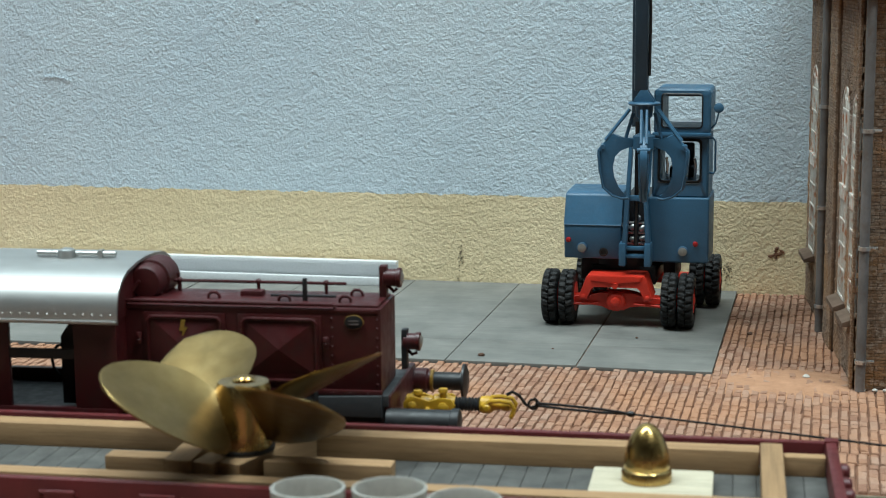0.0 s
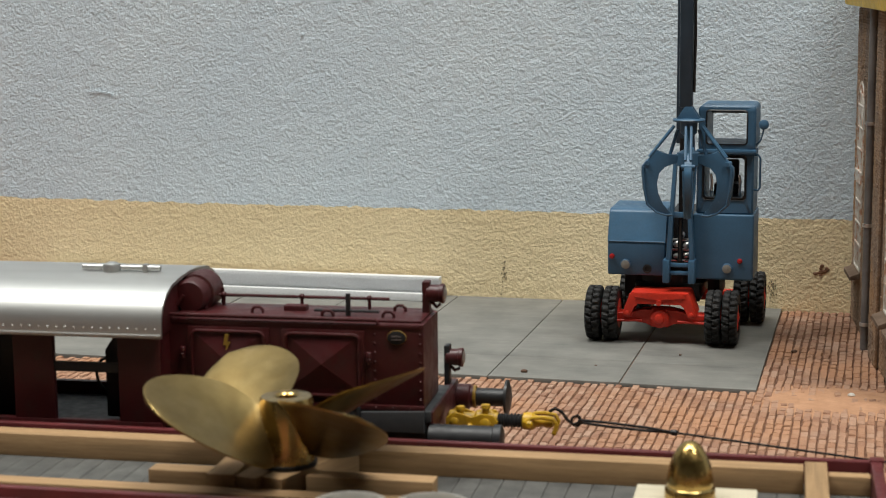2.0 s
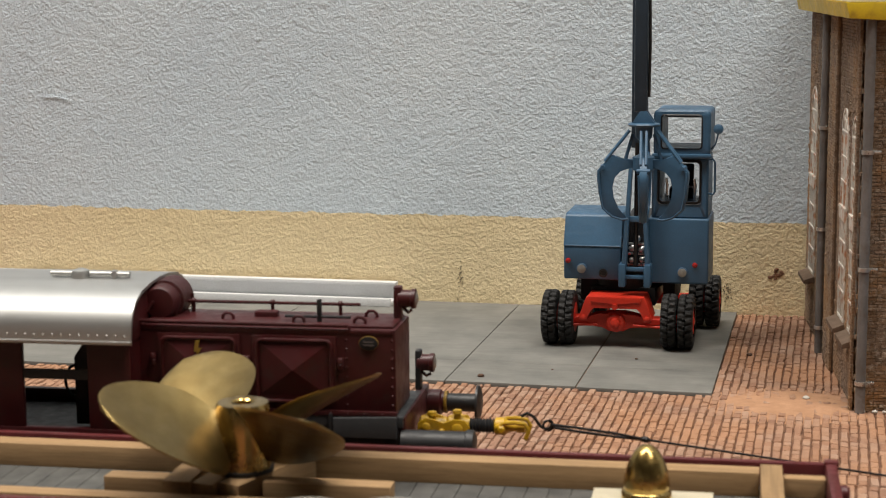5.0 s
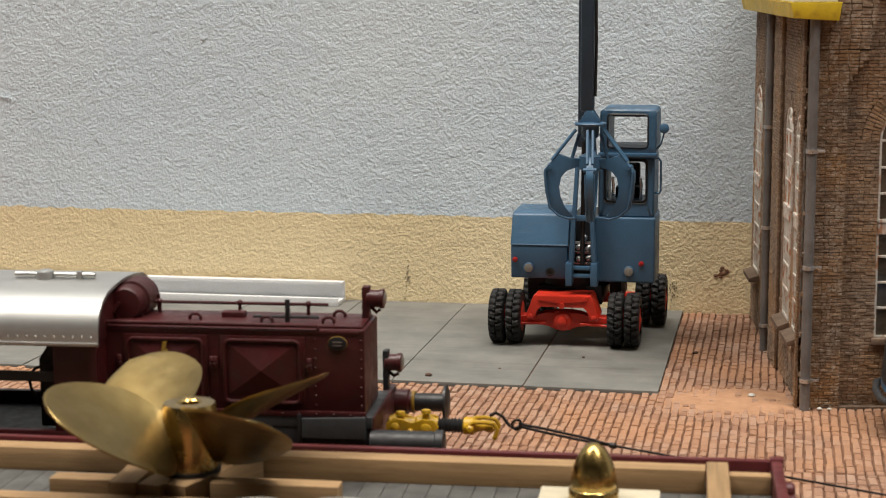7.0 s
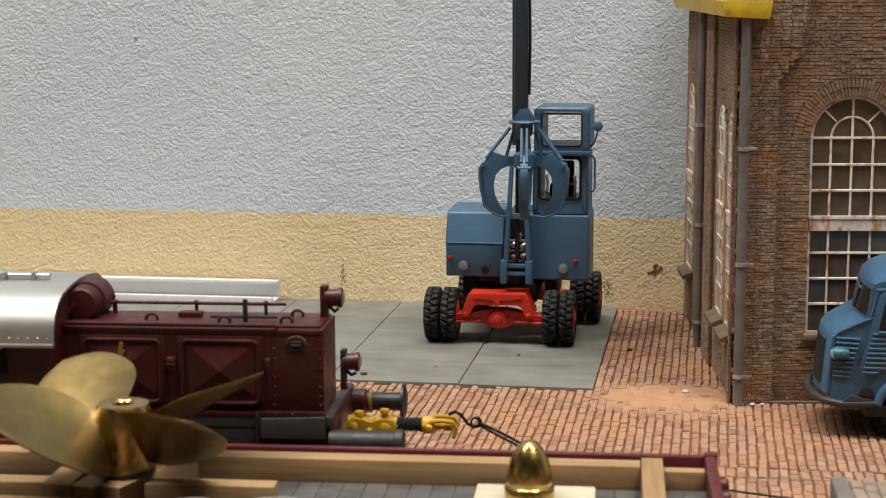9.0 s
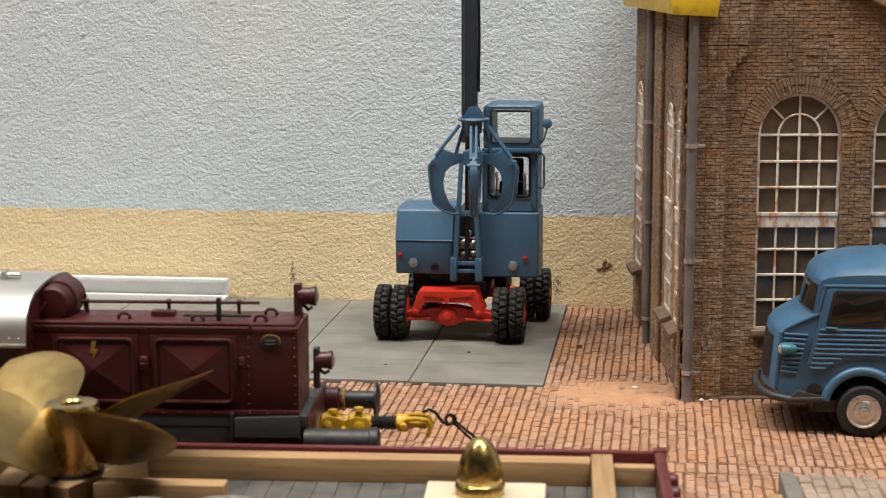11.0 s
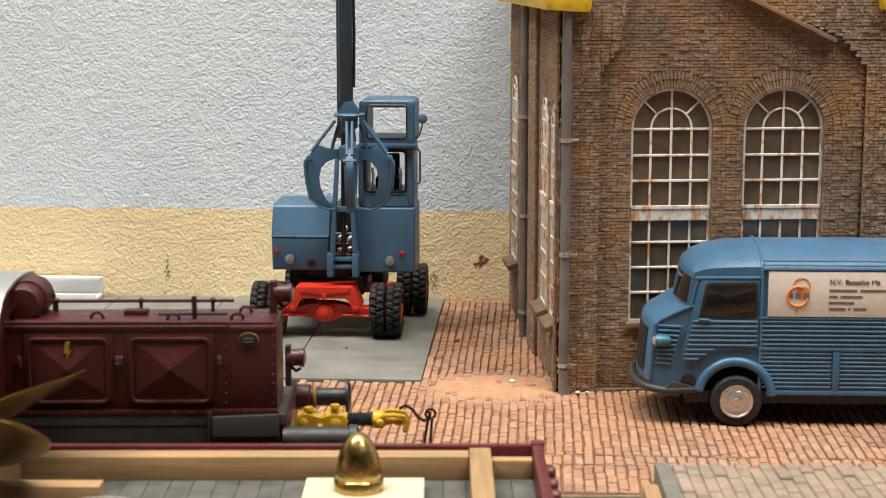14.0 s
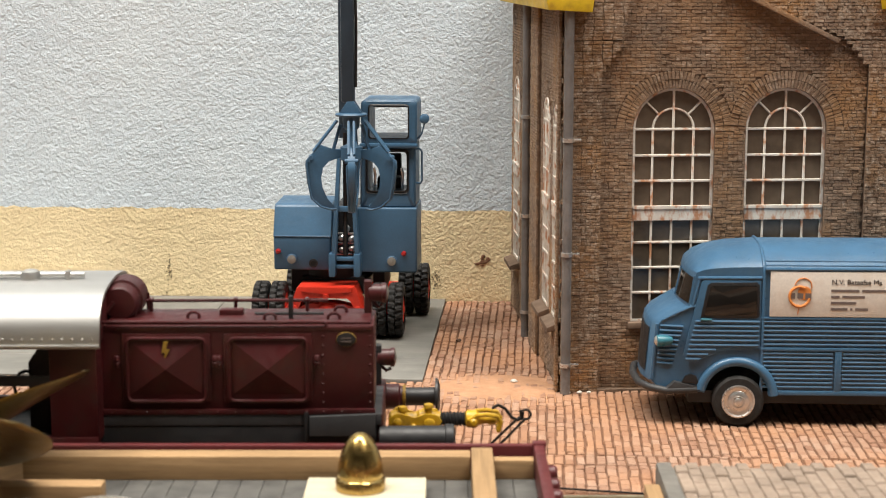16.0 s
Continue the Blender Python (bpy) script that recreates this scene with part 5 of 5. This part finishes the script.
    scr = part("coupling_screw", lathe(BM(), [(0.95 if k % 2 else 0.72, 8.5 + 0.2 * k) for k in range(19)], (0, cy, 12.5), (1, 0, 0), 14), M_BLACK, L)
    c2 = part("coupling_shackle", lathe(BM(), [(0.7, 11.6), (1.05, 11.8), (1.1, 12.9), (0.75, 13.3), (0.55, 14.2), (0.75, 14.6), (0.7, 15.3), (0.3, 15.6)], (0, cy, 12.5), (1, 0, 0), 14), M_YELLOW, L, "yellow shackle of the coupling")
    for yy in (cy - 1.3, cy + 0.9):
        part("shackle_arm", tube(BM(), [(12.0, yy + 0.2, 12.6), (13.0, yy + 0.2, 13.2), (14.2, yy + 0.2, 13.3), (15.5, yy + 0.2, 13.1), (15.9, yy + 0.2, 12.4), (15.6, yy + 0.2, 11.4)], 0.27, 8), M_YELLOW, c2)
    part("shackle_bar", cyl(BM(), (15.6, cy - 1.2, 11.4), (15.6, cy + 1.2, 11.4), 0.3, seg=10), M_YELLOW, c2)
    part("coupling_pin", lathe(BM(), [(0.5, -0.2), (0.5, 2.6), (0.3, 2.8)], (12.6, cy + 1.2, 12.4), (0, -1, 0), 12), M_YELLOW, c2)
    hk = part("tow_hook", tube(BM(), [(14.9, cy, 13.8), (15.6, cy, 14.2), (16.4, cy, 13.8), (17.2, cy, 12.7), (17.9, cy, 12.3), (18.5, cy, 12.6), (18.6, cy, 13.2), (18.2, cy, 13.5)], 0.2, 8), M_STEEL, L)
    for ob in (c1, scr, c2, hk):
        ob.location.x += 1.2 * S
    return L


LOCO = locomotive()

# tow link of doubled wire and the thread behind it
LINK = thing("tow_link", 0, 0, 0, 0, "doubled dark wire tow link hooked to the coupling", "tow link")
part("strand", tube(BM(), [(0, -0.3, 0.25), (3, -0.35, 0.35), (8, -0.3, 0.3), (11.4, 0, 0)], 0.17, 8), M_STEEL, LINK)
part("strand", tube(BM(), [(0, 0.3, -0.2), (3, 0.35, -0.3), (8, 0.3, -0.25), (11.4, 0, 0)], 0.17, 8), M_STEEL, LINK)
part("loop", tube(BM(), [(-0.45 + 0.6 * math.cos(k * 0.5236), 0, 0.6 * math.sin(k * 0.5236)) for k in range(13)], 0.16, 8), M_STEEL, LINK)
part("knot", sphere(BM(), (11.3, 0, 0), 0.42, 10, 1.5, 1, 0.9), M_STEEL, LINK)
THREAD = solo("tow_thread", tube(BM(), [(0, 0, 0), (15, 0.1, -0.12), (35, -0.1, -0.2), (62, 0, 0)], 0.14, 8), M_STEEL, 0, 0, 0, 0, "thin dark tow thread stretched along the yard", "thread")

# ---- flat wagon with its load ----
WX, WY, WA = 0.0, 166.8, 3.2


def wagon():
    w = thing("flat_wagon", WX, WY, 0, WA, "dark red low-sided flat wagon loaded with a brass propeller", "wagon")
    X0, X1, H = -135.0, 1.5, 12.4
    part("floor", box(BM(), X0, X1 - 0.5, -H + 0.6, H - 0.6, 10.8, 12.0), M_DECK, w, "worn grey plank floor")
    k = X0 + 1
    while k < X1 - 2:
        if k > -100:
            part("plank", box(BM(), k + 0.02, k + 2.38, -H + 1.1, H - 1.1, 11.6, 12.3, 0.06, 1), M_DECK, w)
        k += 2.4
    for y0, y1 in ((H - 1.1, H), (-H, -H + 1.1)):
        part("side_wall", box(BM(), X0, X1, y0, y1, 9.0, 15.0, 0.22), M_WAGON, w)
    part("end_wall", box(BM(), X1 - 1.1, X1 + 0.1, -H + 1.1, H - 1.1, 9.0, 15.1, 0.22), M_WAGON, w)
    part("corner_post", box(BM(), X1 - 1.2, X1 + 0.3, H - 1.3, H + 0.1, 9.0, 15.3, 0.2), M_WAGON, w)
    for y, z in ((9.5, 12.4), (5.5, 12.2), (1.0, 12.4), (-5, 12.2)):
        part("end_bracket", lathe(BM(), [(0.9, 0), (0.9, 1.0), (0.6, 1.3)], (X1 + 0.1, y, z), (1, 0, 0), 14), M_WAGON, w)
    part("end_step", box(BM(), X1, X1 + 1.2, -8, 10.5, 9.2, 11.0, 0.3), M_WAGON, w)
    for x in (-88, -77.5, -67, -56, -45):
        part("side_handle", tube(BM(), [(x, -H - 0.05, 13.2), (x, -H - 0.5, 13.8), (x + 3.6, -H - 0.5, 13.8), (x + 3.6, -H - 0.05, 13.2)], 0.22, 8), M_WAGON, w)
    part("underframe", box(BM(), X0 + 2, X1 - 2, -9, 9, 7.0, 10.9), M_BLACK, w)
    for x in (-120, -100, -24, -12):
        for y in (-8.4, 8.0):
            part("wheel", lathe(BM(), [(0.6, -1), (5.0, -1), (5.6, -0.6), (5.6, 0.8), (4.6, 1.0), (1.0, 0.6)], (x, y, 6.05), (0, 1, 0), 24), M_BLACK, w)
    return w


m = Mat("deck_grey", 0.7, spec=0.3)
m.colour(m.mix(0.5, m.ramp(m.noise(0.4, 5, 0.6), [(0.3, (0.058, 0.057, 0.053)), (0.7, (0.105, 0.102, 0.094))]), m.ramp(m.rand(), [(0, (0.75, 0.75, 0.75)), (1, (1.2, 1.2, 1.2))]), "MULTIPLY"))
m.bump(m.noise(2, 4), 0.06)
M_DECK = m.m
wagon()


def timber(name, x0, x1, y0, y1, z0, z1, mat, rz, label, cx=0.0, cy=0.0):
    """A strip of wood on the wagon floor, placed in the wagon's own directions."""
    px, py = (x0 + x1) / 2, (y0 + y1) / 2
    m4 = pose(WX * S, WY * S, 0, 0, 0, WA) @ pose(px * S, py * S, z0 * S, 0, 0, rz)
    lx, ly = (x1 - x0) / 2, (y1 - y0) / 2
    ob = new(name, finish(box(BM(), -lx, lx, -ly, ly, 0, z1 - z0, 0.12), name, mat))
    ob.matrix_world = m4
    return tagged(ob, label, "timber", "load timbers on the wagon")


timber("load_beam", -134, -6.5, 7.3, 9.9, 12.3, 14.9, M_WOOD, 0, "long squared wooden beam along the wagon side")
timber("load_beam", -134, -6.5, -9.4, -7.2, 12.3, 14.6, M_WOOD, 0, "long squared wooden beam along the wagon side")
timber("cross_beam", -6.4, -4.1, -10.5, 10.2, 12.3, 15.1, M_WOOD_Y, 0, "pale wooden cross beam over the wagon floor")
timber("stop_strip", -4.0, 0.3, 7.6, 9.2, 12.3, 14.4, M_WOOD, 0, "short wooden stop strip at the wagon end")
timber("cradle_beam", -73.8, -66.8, -4.6, -2.2, 12.3, 15.2, M_WOOD, 0, "short wooden cradle beam under the propeller")
timber("cradle_beam", -56.8, -43.4, -4.2, -1.8, 12.3, 15.2, M_WOOD, 0, "wooden cradle beam under the propeller")
timber("cradle_block", -66.6, -63.6, -7.0, 4.0, 12.3, 15.8, M_WOOD_Y, 0, "dark wooden cradle block under the propeller")
timber("cradle_block", -62.6, -60.0, -7.0, 4.0, 12.3, 15.6, M_WOOD_Y, -12, "wooden cradle block under the propeller")
timber("cradle_block", -58.6, -56.0, -7.1, 6.9, 12.3, 15.6, M_WOOD_Y, -20, "slanted wooden cradle block under the propeller")

# base board and brass hub cap
bw = thing("base_board", -17.3, 165.4, 12.3, 3.2, "pale smooth wooden board on the wagon floor", "board")
part("board", box(BM(), -6.1, 6.2, -6.5, 4.6, 0, 1.3, 0.1), M_BOARD, bw)
cap = thing("propeller_cap", -17.8, 166.0, 13.6, 0, "polished brass bullet-shaped propeller cap on a pale board", "propeller cap")
part("cap_base", lathe(BM(), [(2.4, 0), (2.55, 0.08), (2.55, 1.05), (2.45, 1.25), (2.3, 1.35)], (0, 0, 0), (0, 0, 1), 48), M_BRASS_BRIGHT, cap)
part("cap_cone", lathe(BM(), [(2.3, 1.35), (2.36, 1.8), (2.26, 2.7), (2.04, 3.6), (1.68, 4.5), (1.2, 5.3), (0.65, 5.8), (0.2, 5.95)], (0, 0, 0), (0, 0, 1), 48), M_BRASS_BRIGHT, cap)


def propeller():
    """Four screw blades, each a helical sheet about the hub: span r, chord c, pitch falling outward."""
    p = thing("ship_propeller", -59.25, 161.83, 15.8, 0, "brass four-bladed ship propeller lying on wooden blocks", "propeller")
    part("hub", lathe(BM(), [(2.0, -0.3), (2.85, 0.2), (2.9, 3.5), (2.8, 6.75), (2.62, 7.15), (1.3, 7.2), (1.1, 7.0), (1.05, 6.2)], (0, 0, 0), (0, 0, 1), 40), M_BRASS_BRIGHT, p)
    part("hub_ring", lathe(BM(), [(1.2, -0.2), (3.1, -0.1), (3.1, 0.3), (1.2, 0.4)], (0, 0, 0), (0, 0, 1), 32), M_BLACK, p)
    NR, NC, R, R0, ROOT = 26, 16, 15.65, 2.3, 3.57
    lean = Matrix.Rotation(-0.012, 3, "X") @ Matrix.Rotation(0.031, 3, "Y")
    for a in (231.4, 141.4, 51.4, 321.4):
        bm = BM()
        top, bot = [], []
        for i in range(NR + 1):
            r = R0 + (R - R0) * math.sin(math.pi / 2 * i / NR)
            g = (r - R0) / (R - R0)
            half = 6.675 * (0.342 + 0.658 * math.sin(math.pi / 2 * min(1, g / 0.55))) * (1 if g < 0.55 else math.sqrt(max(0.0004, 1 - ((g - 0.55) / 0.45) ** 2)))
            pitch = math.atan(-4.464 / r) - 0.137 * g
            rows = ([], [])
            for j in range(NC + 1):
                c = j / NC * 2 - 1
                turn = radians(a) - 0.108 * g * g + c * half * math.cos(pitch) / max(r, 3.2)
                z = ROOT + c * half * math.sin(pitch) + 4.703 * g ** 1.3
                th = 0.62 * (1 - 0.65 * g) * (1 - c * c) + 0.09
                for k, sg in ((0, 1), (1, -1)):
                    rows[k].append(bm.verts.new(lean @ Vector((r * math.cos(turn), r * math.sin(turn), z + sg * th))))
            top.append(rows[0])
            bot.append(rows[1])
        for g in (top, bot):
            for i in range(NR):
                for j in range(NC):
                    bm.faces.new((g[i][j], g[i + 1][j], g[i + 1][j + 1], g[i][j + 1]))
        for i in range(NR):
            for j in (0, NC):
                bm.faces.new((top[i][j], top[i + 1][j], bot[i + 1][j], bot[i][j]))
        for i in (0, NR):
            for j in range(NC):
                bm.faces.new((top[i][j], top[i][j + 1], bot[i][j + 1], bot[i][j]))
        part("blade", bm, M_BRASS, p, smooth=60)
    return p


propeller()

# frosted tubes in front of the wagon
for x, y, z in ((-44.8, 138.0, 19.9), (-37.4, 138.4, 20.2), (-30.6, 138.0, 19.7)):
    c = thing("plastic_tube", x, y, 0, 0, "frosted translucent plastic tube standing on end", "tube", "frosted tubes")
    part("tube_wall", lathe(BM(), [(3.0, 0), (3.3, 0.2), (3.3, z - 0.6), (3.35, z), (3.05, z + 0.05), (2.9, z - 0.3), (2.85, z - 2.2), (0.2, z - 2.4)], (0, 0, 0), (0, 0, 1), 40), M_CUP, c)

M_KERB = painted("kerb_concrete", (0.135, 0.126, 0.11), 0.7, 0.15)
M_DOCK = painted("dock_stone", (0.25, 0.19, 0.145), 0.8, 0.25, (0.16, 0.115, 0.08), 1.5, 0.16)
# loading dock at the end of the near track
dock = thing("loading_dock", 14.4, 150, 0, 2.0, "grey pink stone loading dock with a concrete kerb", "loading dock")
part("dock_body", box(BM(), 1.2, 82, -2, 31.6, -0.5, 11.7), M_SLAB, dock)
part("kerb", box(BM(), 0, 1.7, -2, 32.2, -0.5, 12.2, 0.25), M_KERB, dock, "smooth concrete kerb")
setts = []
for i in range(58):
    for j in range(14):
        setts.append(((1.9 + 1.38 * i + 0.7, -1.0 + 2.4 * j + (1.2 if i % 2 else 0.1), 11.72 + rnd.gauss(0, 0.07)), (0.675, 0.3, 1.18), UP))
ds = new("sett_field", bricks_mesh("sett_field", setts, M_DOCK))
ds.parent = dock
tagged(ds, kind="stuff")
bp = thing("buffer_post", 12.6, 172.5, 0, 2, "pale wooden buffer post beside the loading dock", "post")
part("post", box(BM(), -0.8, 0.9, -4, 4.0, -0.5, 11.4, 0.15), M_WOOD_Y, bp)


# ---- what moves ----
def motions():
    run = [(0, -32.3), (3.0, -32.3), (3.5, -32.15), (4, -31.8), (4.5, -31.15), (7, -27.9), (7.5, -27.2), (8, -26.45), (8.5, -25.85), (9, -25.1), (11.5, -21.0),
           (12, -19.4), (12.5, -17.5), (13, -15.35), (13.5, -12.9), (14, -10.4), (14.5, -7.75), (15, -4.95), (15.5, -2.25), (16, 0.6)]
    dip = [(0, 4), (3.5, 5), (4.5, 6), (7, 11), (8, 16), (9, 27), (11.5, 48), (12.5, 66), (13.5, 85), (14.5, 108), (16, 135)]
    fall = [(0, 4.5), (4.5, 5.5), (7, 8), (9, 6), (11.5, 3.4), (12.5, 2.0), (13.5, 1.2), (14.5, 1.6), (16, 3.0)]

    def at(rows, t):
        for (a, p), (b, q) in zip(rows, rows[1:]):
            if t <= b:
                return p + (q - p) * (t - a) / (b - a)
        return rows[-1][1]

    walk(LOCO, [(t, loco_pose(s)) for t, s in run])
    link_rows, thread_rows = [], []
    for t, s in run:
        m4 = loco_pose(s) @ pose(19.8 * S, 7 * S, 12.7 * S, 0, at(dip, t), 0)
        link_rows.append((t, m4))
        end = m4 @ Vector((11.4 * S, 0, 0))
        thread_rows.append((t, pose(*end, 0, at(fall, t), 2.0)))
    walk(LINK, link_rows)
    walk(THREAD, thread_rows)


motions()
